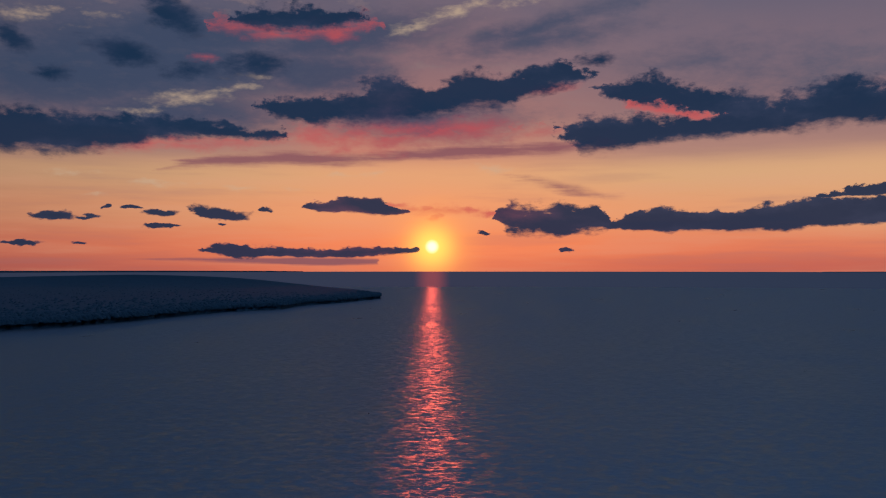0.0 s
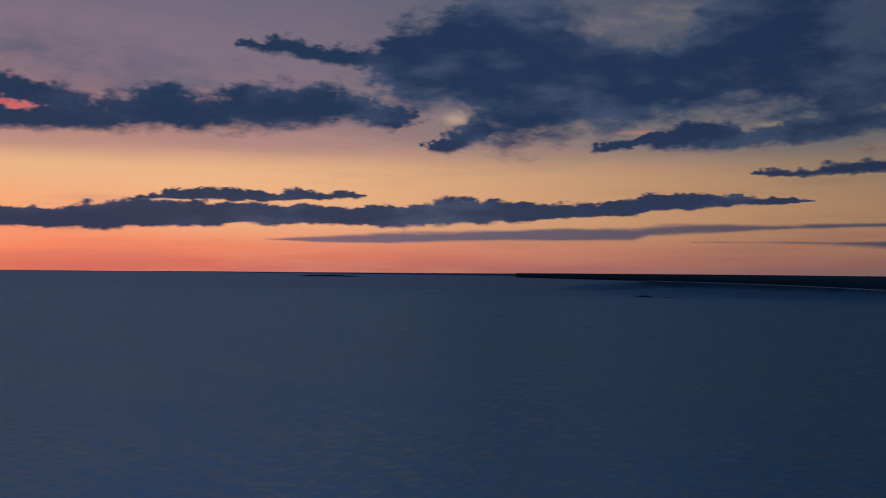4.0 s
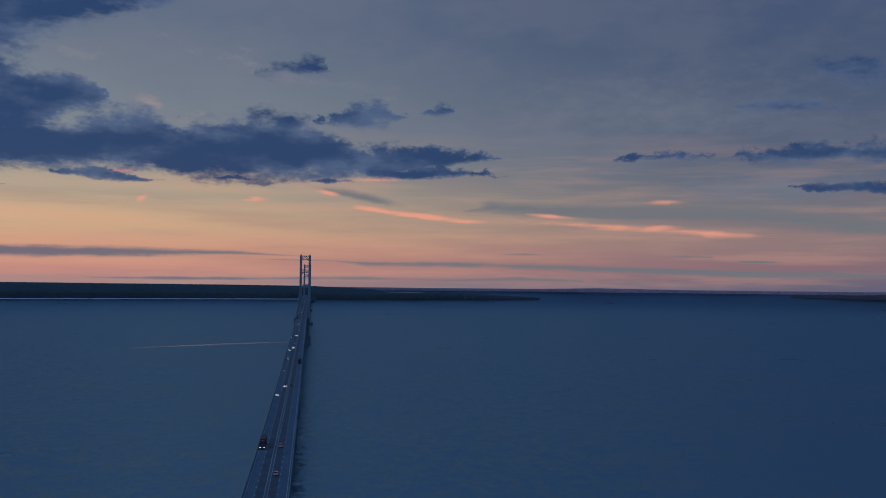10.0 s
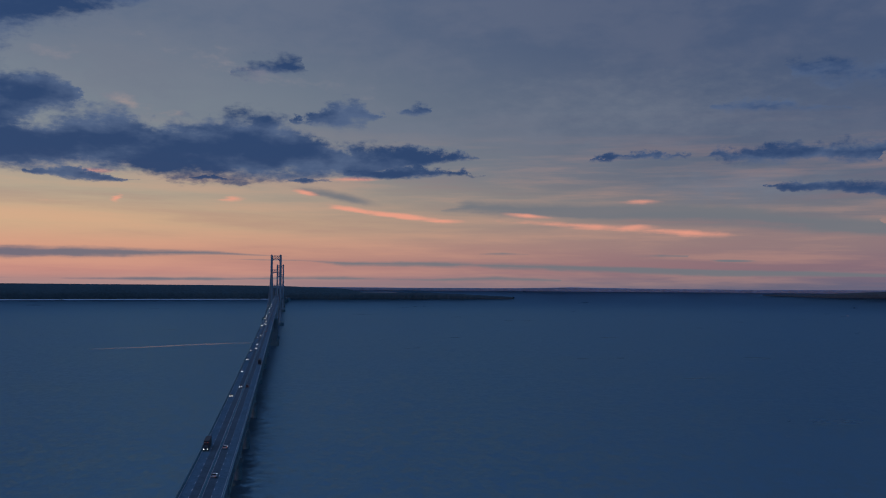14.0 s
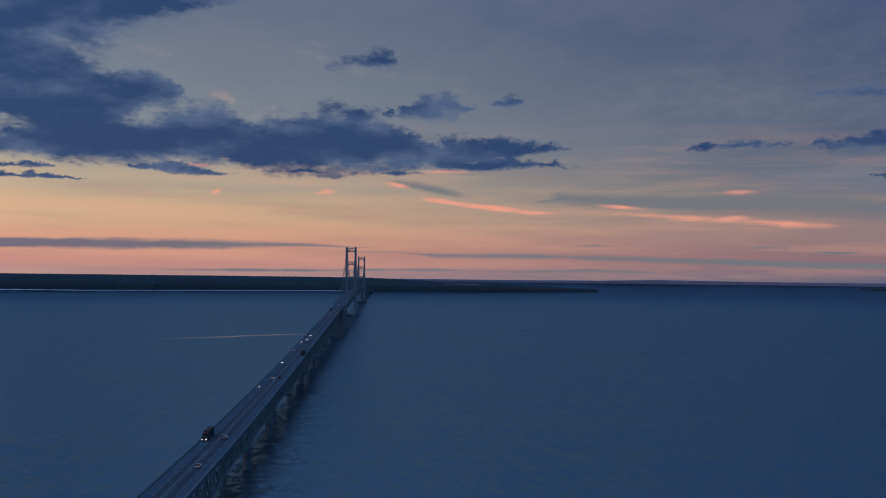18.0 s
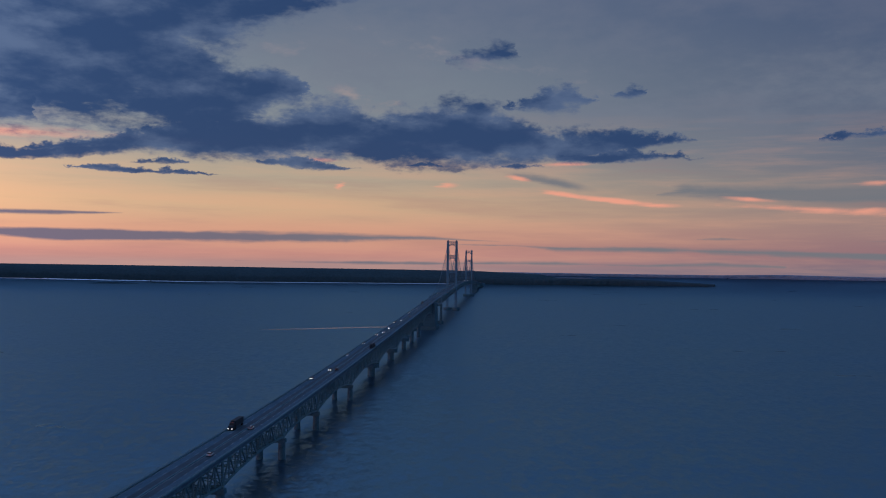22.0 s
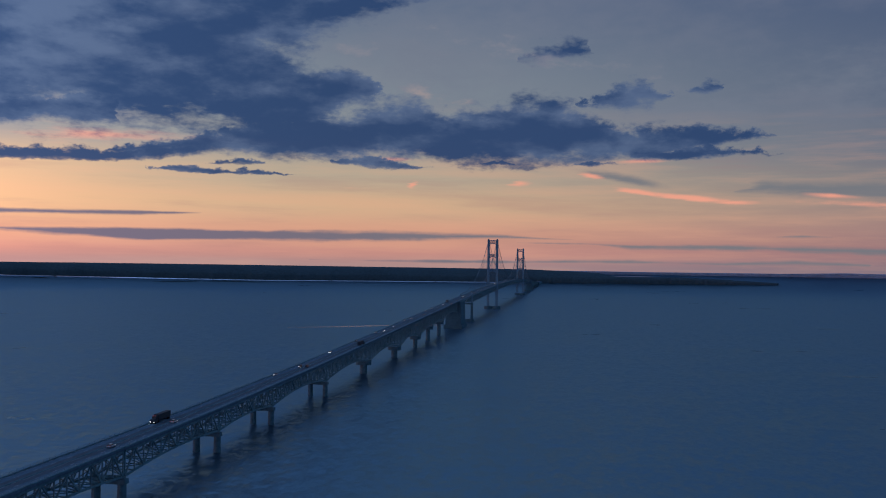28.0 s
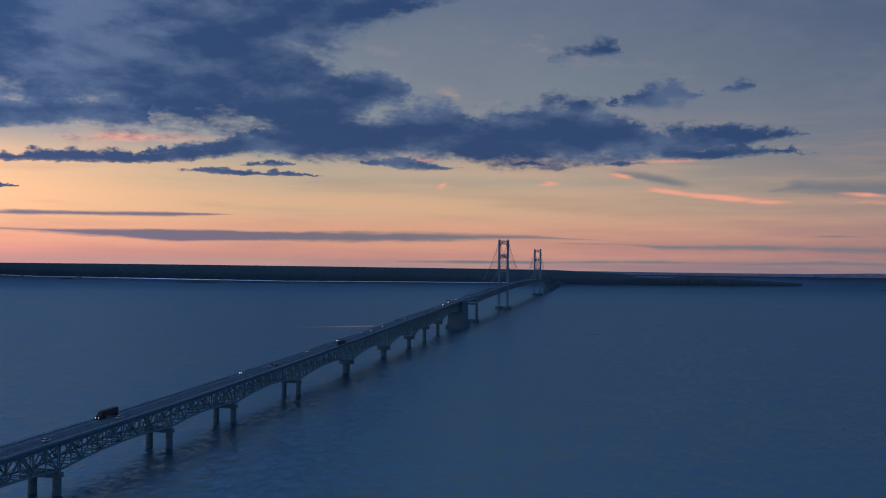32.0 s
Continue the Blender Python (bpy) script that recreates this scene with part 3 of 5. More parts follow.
def sky_part(lo, hi):
    """A stretch of sky between two bearings, as a background shader."""
    sky = clear
    sky = wmix(wm("MULTIPLY", wide, 0.28), sky, srgb(250, 136, 98))
    ragged = wm("MULTIPLY_ADD", shred[0], 1.2, -0.6)
    fleck = wm("MULTIPLY", wm("MULTIPLY", smooth(shred[0], 0.50, 0.68), smooth(UP, 6.5, 9.5)), wm("MULTIPLY", smooth(westward, 80, 100), 0.30))
    sky = wmix(fleck, sky, srgb(168, 140, 134))
    for clouds, decks, colour, at, along, edge, k, torn in (
            (sheet_list, (), wmix(smooth(RIGHT, -100, -20), srgb(56, 72, 100), srgb(110, 118, 134)), bent, bent, 0.75, 0.85, 0.9),
            (veil_list, veil_decks, wmix(smooth(RIGHT, -30, 5), wmix(smooth(RIGHT, -80, -55), srgb(140, 88, 98), srgb(90, 92, 116)), srgb(110, 114, 122)), drawn, streaked, 0.32, 0.9, 0.5),
            (cream_list, (), wmix(smooth(RIGHT, -70, -40), srgb(206, 178, 150), wmix(smooth(UP, 8.5, 11.5), srgb(212, 174, 148), srgb(142, 136, 144))), bent, bent, 1.5, 0.75, 3.2),
            (wisp_list, (), srgb(238, 158, 134), drawn, drawn, 0.8, 0.8, 1.0),
            (glow_list, glow_decks, srgb(208, 84, 86), bent, rolled, 1.1, 0.75, 1.5)):
        f = bank(clouds, lo, hi, at, decks, along)
        if f is not None:
            f = wm("ADD", f, wm("MULTIPLY", ragged, torn))
            if at is drawn:
                f = wm("ADD", f, wm("MULTIPLY_ADD", fibre[0], 2.4, -1.2))
            f = smooth(f, -0.12, edge + 0.3)
            sky = wmix(wm("MULTIPLY", f, k), sky, colour)
    sky = wmix(wm("MULTIPLY", aureole, 0.95), sky, (1.25, 0.46, 0.12))
    sky = wmix(wm("MULTIPLY", core, 0.85), sky, (2.4, 0.98, 0.17))
    f = bank(dark_list, lo, hi, bent, dark_decks, rolled)
    if f is not None:
        body = wmix(smooth(RIGHT, -72, -28), srgb(26, 49, 77), srgb(42, 66, 105))
        thin = wmix(smooth(RIGHT, -80, -28), srgb(46, 60, 88), srgb(80, 98, 130))
        thin = wmix(wm("MULTIPLY", wm("SUBTRACT", 1.0, smooth(off_sun, 2, 11)), 0.5), thin, srgb(140, 68, 82))
        gap = bank(cream_list + [g for g in glow_list if g[5] == 1.2], lo, hi, bent, [g for g in glow_decks if g[0] == 1.2], rolled)
        if gap is not None:
            f = wm("SUBTRACT", f, wm("MULTIPLY", smooth(wm("ADD", gap, ragged), 0.0, 1.2), 0.55))
        low = smooth(UP, 4.8, 7.0)          # low clouds are thin and crisp, high ones soft
        f = wm("ADD", f, wm("MULTIPLY", ragged, wm("MULTIPLY_ADD", wm("MULTIPLY", low, smooth(RIGHT, -60, -30)), 0.5, 1.2)))
        fluff = wm("MULTIPLY_ADD", billow[0], 1.6, -0.8)
        f = wm("ADD", f, wm("MULTIPLY_ADD", fluff, 1.0, wm("MULTIPLY_ADD", smooth(UP, 4.8, 7.0), 0.12, 0.02)))
        base = wm("MULTIPLY", wm("SUBTRACT", 1.0, smooth(UP, 6.5, 11)), 0.22)
        deep = wm("ADD", wm("MULTIPLY", f, 0.4), wm("MULTIPLY_ADD", lumps[0], 3.2, -1.6))
        deep = smooth(wm("ADD", wm("ADD", deep, fluff), wm("MULTIPLY_ADD", smooth(RIGHT, -60, -30), -0.12, base)), -0.50, 0.75)
        veiled = wmix(low, smooth(f, -0.06, 0.36), smooth(f, -0.22, 0.75))
        sky = wmix(wm("MULTIPLY", veiled, 0.97), sky, wmix(deep, thin, body))
    sky = wmix(disc, sky, (4.5, 1.5, 0.9))
    # backdrop band for the far lake, the sun's glitter painted into its colour
    painted_lake_far = wmix(wm("MULTIPLY", wm("POWER", wide, 3.0), 0.14), wmix(smooth(RIGHT, -95, -50), srgb(52, 60, 82), srgb(42, 56, 80)), srgb(84, 60, 80))
    painted_lake_far = wmix(wm("MULTIPLY", wm("SUBTRACT", 1.0, smooth(wm("ABSOLUTE", wm("ADD", RIGHT, SUN_AZ)), 0.1, 1.2)), 0.55), painted_lake_far, srgb(176, 82, 86))
    sky = wmix(wm("LESS_THAN", UP, -0.285), sky, painted_lake_far)
    b = wt.nodes.new("ShaderNodeBackground")
    wt.links.new(sky, b.inputs[0])
    wt.links.new(BRIGHT, b.inputs[1])
    return b.outputs[0]


def either(f, a, b):
    n = wt.nodes.new("ShaderNodeMixShader")
    for key, v in enumerate((f, a, b)):
        wt.links.new(v, n.inputs[key])
    return n.outputs[0]


west = sky_part(-200, -72)
middle = sky_part(-72, -22)
eastern = sky_part(-22, 200)
sky_out = either(wm("GREATER_THAN", RIGHT, -72.0), west, either(wm("GREATER_THAN", RIGHT, -22.0), middle, eastern))
wt.links.new(sky_out, wt.nodes.new("ShaderNodeOutputWorld").inputs[0])

sun = new("sun", bpy.data.lights.new("sun", "SUN"))
sun.data.energy, sun.data.angle, sun.data.color = 0.42, radians(0.53), (1.0, 0.055, 0.022)
sun.matrix_world = look((0, 0, 500), Vector((0, 0, 500)) - sun_way)

# ---- materials ----


def material(name, colour, rough=0.7, metal=0.0, vary=0.25, size=1.0, bump=0.0, second=None):
    """A painted or natural surface with broad stains and fine grain, sizes in metres."""
    m = bpy.data.materials.new(name)
    m.use_nodes = True
    t = m.node_tree
    b = t.nodes["Principled BSDF"]
    geo_pos = t.nodes.new("ShaderNodeNewGeometry").outputs["Position"]
    n1, n2 = t.nodes.new("ShaderNodeTexNoise"), t.nodes.new("ShaderNodeTexNoise")
    n1.inputs["Scale"].default_value, n2.inputs["Scale"].default_value = 0.25 / size, 2.6 / size
    n1.inputs["Detail"].default_value = n2.inputs["Detail"].default_value = 4
    for n in (n1, n2):
        t.links.new(geo_pos, n.inputs["Vector"])
    both = t.nodes.new("ShaderNodeMath")
    both.operation = "MULTIPLY_ADD"
    t.links.new(n1.outputs[0], both.inputs[0])
    both.inputs[1].default_value = 0.6
    t.links.new(n2.outputs[0], both.inputs[2])
    span = t.nodes.new("ShaderNodeMapRange")
    t.links.new(both.outputs[0], span.inputs[0])
    span.inputs[1].default_value, span.inputs[2].default_value = 0.5, 1.1
    mix = t.nodes.new("ShaderNodeMix")
    mix.data_type = "RGBA"
    t.links.new(span.outputs[0], mix.inputs[0])
    lo = second or tuple(c * (1 - vary) for c in colour)
    mix.inputs[6].default_value, mix.inputs[7].default_value = (*lo, 1), (*[min(1, c * (1 + vary)) for c in colour], 1)
    t.links.new(mix.outputs[2], b.inputs["Base Color"])
    b.inputs["Roughness"].default_value, b.inputs["Metallic"].default_value = rough, metal
    b.inputs["Specular IOR Level"].default_value = 0.5 if rough < 0.5 else 0.05
    if bump:
        bp = t.nodes.new("ShaderNodeBump")
        bp.inputs["Strength"].default_value, bp.inputs["Distance"].default_value = bump, 0.3 * size
        t.links.new(n2.outputs[0], bp.inputs["Height"])
        t.links.new(bp.outputs[0], b.inputs["Normal"])
    return m


def shining(name, colour, strength):
    m = bpy.data.materials.new(name)
    m.use_nodes = True
    b = m.node_tree.nodes["Principled BSDF"]
    b.inputs["Base Color"].default_value = (*colour, 1)
    b.inputs["Emission Color"].default_value, b.inputs["Emission Strength"].default_value = (*colour, 1), strength
    return m


# blue dusk haze is mixed into the base colours of steel, concrete and asphalt
STEEL = material("haze_tinted_green_steel", (0.095, 0.26, 0.32), 0.6, 0.0, 0.3, 4)
IVORY = material("haze_tinted_ivory_steel", (0.13, 0.33, 0.46), 0.6, 0.0, 0.2, 6)
CONCRETE = material("haze_tinted_weathered_concrete", (0.068, 0.19, 0.25), 0.9, 0.0, 0.3, 5, 0.2)
ASPHALT = material("haze_tinted_worn_asphalt", (0.075, 0.165, 0.24), 0.85, 0.0, 0.3, 3)
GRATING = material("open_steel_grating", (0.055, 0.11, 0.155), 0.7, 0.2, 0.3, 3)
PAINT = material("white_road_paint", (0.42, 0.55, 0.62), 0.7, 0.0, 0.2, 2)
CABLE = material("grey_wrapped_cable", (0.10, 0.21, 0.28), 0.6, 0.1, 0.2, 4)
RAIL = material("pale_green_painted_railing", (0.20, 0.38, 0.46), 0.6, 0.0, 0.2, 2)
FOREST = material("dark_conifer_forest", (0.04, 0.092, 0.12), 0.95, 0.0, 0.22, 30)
# forest lightened and blued to make up for haze and lower exposure westward
HEADWOOD = material("forest_lifted_for_haze", (0.075, 0.205, 0.29), 0.95, 0.0, 0.08, 60)
# same woods far off, the air's blue haze put into the colour
HAZY = material("far_woods_tinted_for_haze", (0.17, 0.31, 0.44), 0.95, 0.0, 0.25, 60)
SAND = material("pale_shore_sand", (0.42, 0.38, 0.33), 0.95, 0.0, 0.2, 20)
GLASS = material("dark_car_glass", (0.02, 0.025, 0.03), 0.1, 0.0, 0.2, 1)
RUBBER = material("black_rubber", (0.02, 0.02, 0.02), 0.9, 0.0, 0.2, 1)
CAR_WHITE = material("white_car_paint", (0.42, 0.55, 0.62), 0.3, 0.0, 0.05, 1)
CAR_GREY = material("silver_car_paint", (0.32, 0.33, 0.35), 0.3, 0.3, 0.05, 1)
CAR_DARK = material("dark_blue_car_paint", (0.035, 0.06, 0.08), 0.5, 0.0, 0.05, 1)
CAR_RED = material("dark_red_car_paint", (0.06, 0.05, 0.055), 0.3, 0.1, 0.05, 1)
HEADLIGHT = shining("lit_headlight", (0.92, 0.97, 1.0), 3.0)
TAIL_LIGHT = shining("lit_tail_light", (1.0, 0.15, 0.06), 0.10)
LAMP_GLOW = shining("lit_plaza_lamp", (1.0, 0.9, 0.75), 2.0)


def water_material():
    m = bpy.data.materials.new("rippled_lake_water")
    m.use_nodes = True
    t = m.node_tree
    b = t.nodes["Principled BSDF"]
    pos = t.nodes.new("ShaderNodeNewGeometry").outputs["Position"]

    def noise_of(scale, stretch, turn, detail, rough):
        mp = t.nodes.new("ShaderNodeMapping")
        t.links.new(pos, mp.inputs[0])
        mp.inputs[2].default_value, mp.inputs[3].default_value = (0, 0, radians(turn)), (1, stretch, 1)
        n = t.nodes.new("ShaderNodeTexNoise")
        n.inputs["Scale"].default_value, n.inputs["Detail"].default_value, n.inputs["Roughness"].default_value = scale, detail, rough
        t.links.new(mp.outputs[0], n.inputs["Vector"])
        return n.outputs[1 if scale > 0.01 else 0]

    def math_of(op, a, c, d=0.0):
        n = t.nodes.new("ShaderNodeMath")
        n.operation = op
        for i, v in enumerate((a, c, d)):
            if isinstance(v, bpy.types.NodeSocket):
                t.links.new(v, n.inputs[i])
            else:
                n.inputs[i].default_value = v
        return n.outputs[0]

    waves = noise_of(0.12, 0.7, 8, 4, 0.75)
    swell = noise_of(0.30, 0.6, -20, 3, 0.7)
    chop = noise_of(0.8, 0.8, -15, 2, 0.55)
    gusts = noise_of(0.0045, 2.2, 10, 4, 0.6)
    gust = t.nodes.new("ShaderNodeMapRange")       # wind lanes: rougher and smoother patches
    t.links.new(gusts, gust.inputs[0])
    gust.inputs[1].default_value, gust.inputs[2].default_value, gust.inputs[3].default_value, gust.inputs[4].default_value = 0.3, 0.7, 0.88, 1.12

    def vec(op, a, c, d=(0, 0, 0)):
        n = t.nodes.new("ShaderNodeVectorMath")
        n.operation = op
        for i, v in enumerate((a, c, d)):
            if isinstance(v, bpy.types.NodeSocket):
                t.links.new(v, n.inputs[i])
            else:
                n.inputs[i].default_value = v
        return n.outputs[0]

    # the slopes of the water, the same near and far
    lean = vec("MULTIPLY_ADD", waves, (WAVE, WAVE, 0), (-WAVE, -WAVE, 0))
    lean = vec("MULTIPLY_ADD", chop, (CHOP, CHOP, 0), lean)
    lean = vec("ADD", vec("MULTIPLY_ADD", swell, (SWELL, SWELL, 0), (-SWELL * 0.5, -SWELL * 0.5, 0)), lean)
    lean = vec("ADD", lean, (WAVE * 0.5 - CHOP * 0.5, WAVE * 0.5 - CHOP * 0.5, 0))
    lean = vec("MULTIPLY", lean, gust.outputs[0])
    level = vec("MULTIPLY_ADD", t.nodes.new("ShaderNodeNewGeometry").outputs["Normal"], (0.35, 0.35, 0.35), (0, 0, 0.65))
    facing = vec("NORMALIZE", vec("ADD", level, lean), (0, 0, 0))
    body, shine, both = t.nodes.new("ShaderNodeBsdfDiffuse"), t.nodes.new("ShaderNodeBsdfGlossy"), t.nodes.new("ShaderNodeMixShader")
    body.inputs[0].default_value = (0.013, 0.028, 0.038, 1)
    shine.inputs[0].default_value = (0.172, 0.342, 0.475, 1)
    t.links.new(math_of("MULTIPLY", gust.outputs[0], 0.31), shine.inputs["Roughness"])
    edge = t.nodes.new("ShaderNodeFresnel")
    edge.inputs[0].default_value = 1.33
    for n in (body, shine):
        t.links.new(facing, n.inputs["Normal"])
    t.links.new(vec("NORMALIZE", vec("ADD", lean, (0, 0, 1)), (0, 0, 0)), edge.inputs["Normal"])
    t.links.new(edge.outputs[0], both.inputs[0])
    t.links.new(body.outputs[0], both.inputs[1])
    t.links.new(shine.outputs[0], both.inputs[2])
    t.nodes.remove(b)
    t.links.new(both.outputs[0], t.nodes["Material Output"].inputs[0])
    return m


WAVE, CHOP, SWELL = 0.58, 0.25, 0.46
WATER = water_material()

CALM = bpy.data.materials.new("smooth_calm_water")
CALM.use_nodes = True
calm_bsdf = CALM.node_tree.nodes["Principled BSDF"]
# pale base colour stands in for the sky's sheen on smooth water
calm_bsdf.inputs["Base Color"].default_value = (0.10, 0.19, 0.26, 1)
calm_bsdf.inputs["Roughness"].default_value, calm_bsdf.inputs["IOR"].default_value = 0.25, 1.33
calm_noise, calm_bump = CALM.node_tree.nodes.new("ShaderNodeTexNoise"), CALM.node_tree.nodes.new("ShaderNodeBump")
calm_noise.inputs["Scale"].default_value = 40.0
calm_bump.inputs["Strength"].default_value = 0.15
CALM.node_tree.links.new(calm_noise.outputs[0], calm_bump.inputs["Height"])
CALM.node_tree.links.new(calm_bump.outputs[0], calm_bsdf.inputs["Normal"])

# glossy stand-in for calm water along the shore shining with sky light
SHINE = bpy.data.materials.new("calm_shore_shine")
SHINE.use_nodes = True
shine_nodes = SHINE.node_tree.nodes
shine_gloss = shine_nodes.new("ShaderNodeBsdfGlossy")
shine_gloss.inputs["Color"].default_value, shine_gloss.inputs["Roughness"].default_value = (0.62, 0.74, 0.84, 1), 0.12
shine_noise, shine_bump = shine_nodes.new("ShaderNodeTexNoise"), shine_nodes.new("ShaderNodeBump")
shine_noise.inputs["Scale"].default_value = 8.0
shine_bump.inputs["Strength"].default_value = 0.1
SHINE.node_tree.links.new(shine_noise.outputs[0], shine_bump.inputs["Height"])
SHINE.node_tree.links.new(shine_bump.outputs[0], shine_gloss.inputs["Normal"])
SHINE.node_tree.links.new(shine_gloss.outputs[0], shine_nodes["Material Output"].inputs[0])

# ---- building helpers ----
EYE = Vector((120.0, -2262.0, 100.5))
EARTH = 2 * 7.4e6


def far(x, y, z, lake=False):
    """True places (arrays) to scene places: the earth's curve, and what lies past 4 km drawn in towards 4.88 km along its line of sight."""
    dx, dy = x - EYE.x, y - EYE.y
    d = np.maximum(np.hypot(dx, dy), 1e-6)
    over = np.maximum(d - 3950.0, 0.0)
    k = np.where(over > 0, 3950.0 + 930.0 * over / (930.0 + over), d) / d
    lift = (z - d * d / EARTH - EYE.z) * k + EYE.z
    level = z * k - (d * k) ** 2 / EARTH
    b = np.degrees(np.arctan2(dx, dy))
    w = np.clip((b + 150.0) / 6.0, 0, 1) * np.clip((-44.0 - b) / 8.0, 0, 1) * lake      # open water towards the sun lies level
    return EYE.x + dx * k, EYE.y + dy * k, lift * (1 - w) + level * w


class Shape:
    """Collects vertices and faces of one mesh."""

    def __init__(self):
        self.v, self.f = [], []

    def add(self, verts, faces):
        n = len(self.v)
        self.v += [tuple(p) for p in verts]
        self.f += [tuple(n + i for i in f) for f in faces]
        return self

    def box(self, x0, y0, z0, x1, y1, z1, taper=0.0):
        t = taper
        return self.add([(x0, y0, z0), (x1, y0, z0), (x1, y1, z0), (x0, y1, z0), (x0 + t, y0 + t, z1), (x1 - t, y0 + t, z1), (x1 - t, y1 - t, z1), (x0 + t, y1 - t, z1)],
                        [(3, 2, 1, 0), (4, 5, 6, 7), (0, 1, 5, 4), (1, 2, 6, 5), (2, 3, 7, 6), (3, 0, 4, 7)])

    def prism(self, pts, z0, z1, grow=0.0):
        n = len(pts)
        c = (sum(p[0] for p in pts) / n, sum(p[1] for p in pts) / n)
        top = [(c[0] + (p[0] - c[0]) * (1 + grow), c[1] + (p[1] - c[1]) * (1 + grow), z1) for p in pts]
        return self.add([(*p, z0) for p in pts] + top, [tuple(range(n))[::-1], tuple(range(n, 2 * n))] + [(i, (i + 1) % n, n + (i + 1) % n, n + i) for i in range(n)])

    def beam(self, a, b, w, h=None):
        a, b = Vector(a), Vector(b)
        d = (b - a).normalized()
        side = d.cross(Vector((0, 0, 1)))
        side = side.normalized() if side.length > 1e-4 else Vector((1, 0, 0))
        up = side.cross(d)
        s, u = side * w / 2, up * (h or w) / 2
        return self.add([a - s - u, a + s - u, a + s + u, a - s + u, b - s - u, b + s - u, b + s + u, b - s + u],
                        [(3, 2, 1, 0), (4, 5, 6, 7), (0, 1, 5, 4), (1, 2, 6, 5), (2, 3, 7, 6), (3, 0, 4, 7)])

    def tube(self, pts, r, n=6):
        rings = []
        for i, p in enumerate(pts):
            d = (Vector(pts[min(i + 1, len(pts) - 1)]) - Vector(pts[max(i - 1, 0)])).normalized()
            s = d.cross(Vector((1, 0.01, 0))).normalized()
            u = s.cross(d)
            rings += [Vector(p) + (s * math.cos(a) + u * math.sin(a)) * r for a in [2 * math.pi * k / n for k in range(n)]]
        m = len(pts)
        faces = [(i * n + k, i * n + (k + 1) % n, (i + 1) * n + (k + 1) % n, (i + 1) * n + k) for i in range(m - 1) for k in range(n)]
        return self.add(rings, faces + [tuple(range(n)), tuple(range((m - 1) * n, m * n))[::-1]])

    def sweep(self, profile, path):
        """A profile of (x, z) carried along a path of (y, z)."""
        n, m = len(profile), len(path)
        verts = [(x, y, z + h) for y, z in path for x, h in profile]
        faces = [(i * n + k, i * n + (k + 1) % n, (i + 1) * n + (k + 1) % n, (i + 1) * n + k) for i in range(m - 1) for k in range(n)]
        return self.add(verts, faces + [tuple(range(n))[::-1], tuple(range((m - 1) * n, m * n))])

    def mesh(self, name, mat, distant=False, smooth_faces=False):
        v = self.v
        if distant:
            a = np.array(v, float)
            v = np.stack(far(a[:, 0], a[:, 1], a[:, 2]), 1).tolist()
        me = bpy.data.meshes.new(name)
        me.from_pydata(v, [], self.f)
        me.materials.append(mat)
        if smooth_faces:
            me.polygons.foreach_set("use_smooth", [True] * len(me.polygons))
        me.validate()
        return me


def part(name, shape, mat, parent, label="", distant=False):
    ob = new(name, shape if isinstance(shape, bpy.types.Mesh) else shape.mesh(name, mat, distant))
    ob.parent = parent
    return tagged(ob, label)


def thing(name, label, category, group="", kind="", at=(0, 0, 0)):
    ob = new(name)
    ob.location = at
    return tagged(ob, label, category, group, kind)


# ---- lake ----
azs = np.radians(np.linspace(0, 360, 361))
ring = np.concatenate([[2.0], np.geomspace(60, 3900, 60), np.geomspace(3950, 12000, 150), np.geomspace(12200, 38500, 36)])
dd, aa = np.meshgrid(ring, azs[:-1], indexing="ij")
wx, wy, wz = far(EYE.x + dd * np.sin(aa), EYE.y + dd * np.cos(aa), np.zeros_like(dd), True)
nr, na = dd.shape
idx = np.arange(nr * na).reshape(nr, na)
q = np.stack([idx[:-1], np.roll(idx, -1, 1)[:-1], np.roll(idx, -1, 1)[1:], idx[1:]], -1).reshape(-1, 4)[:, ::-1]
lake = bpy.data.meshes.new("water")
lake.from_pydata(np.stack([wx, wy, wz], -1).reshape(-1, 3).tolist(), [], q.tolist() + [tuple(idx[0][::-1])])
lake.materials.append(WATER)
lake.polygons.foreach_set("use_smooth", [True] * len(lake.polygons))
tagged(new("water", lake), "wide slate-blue rippled lake reaching to the horizon", "lake", kind="structure")

# ---- land ----
HOME = (15.0, -2262.0)


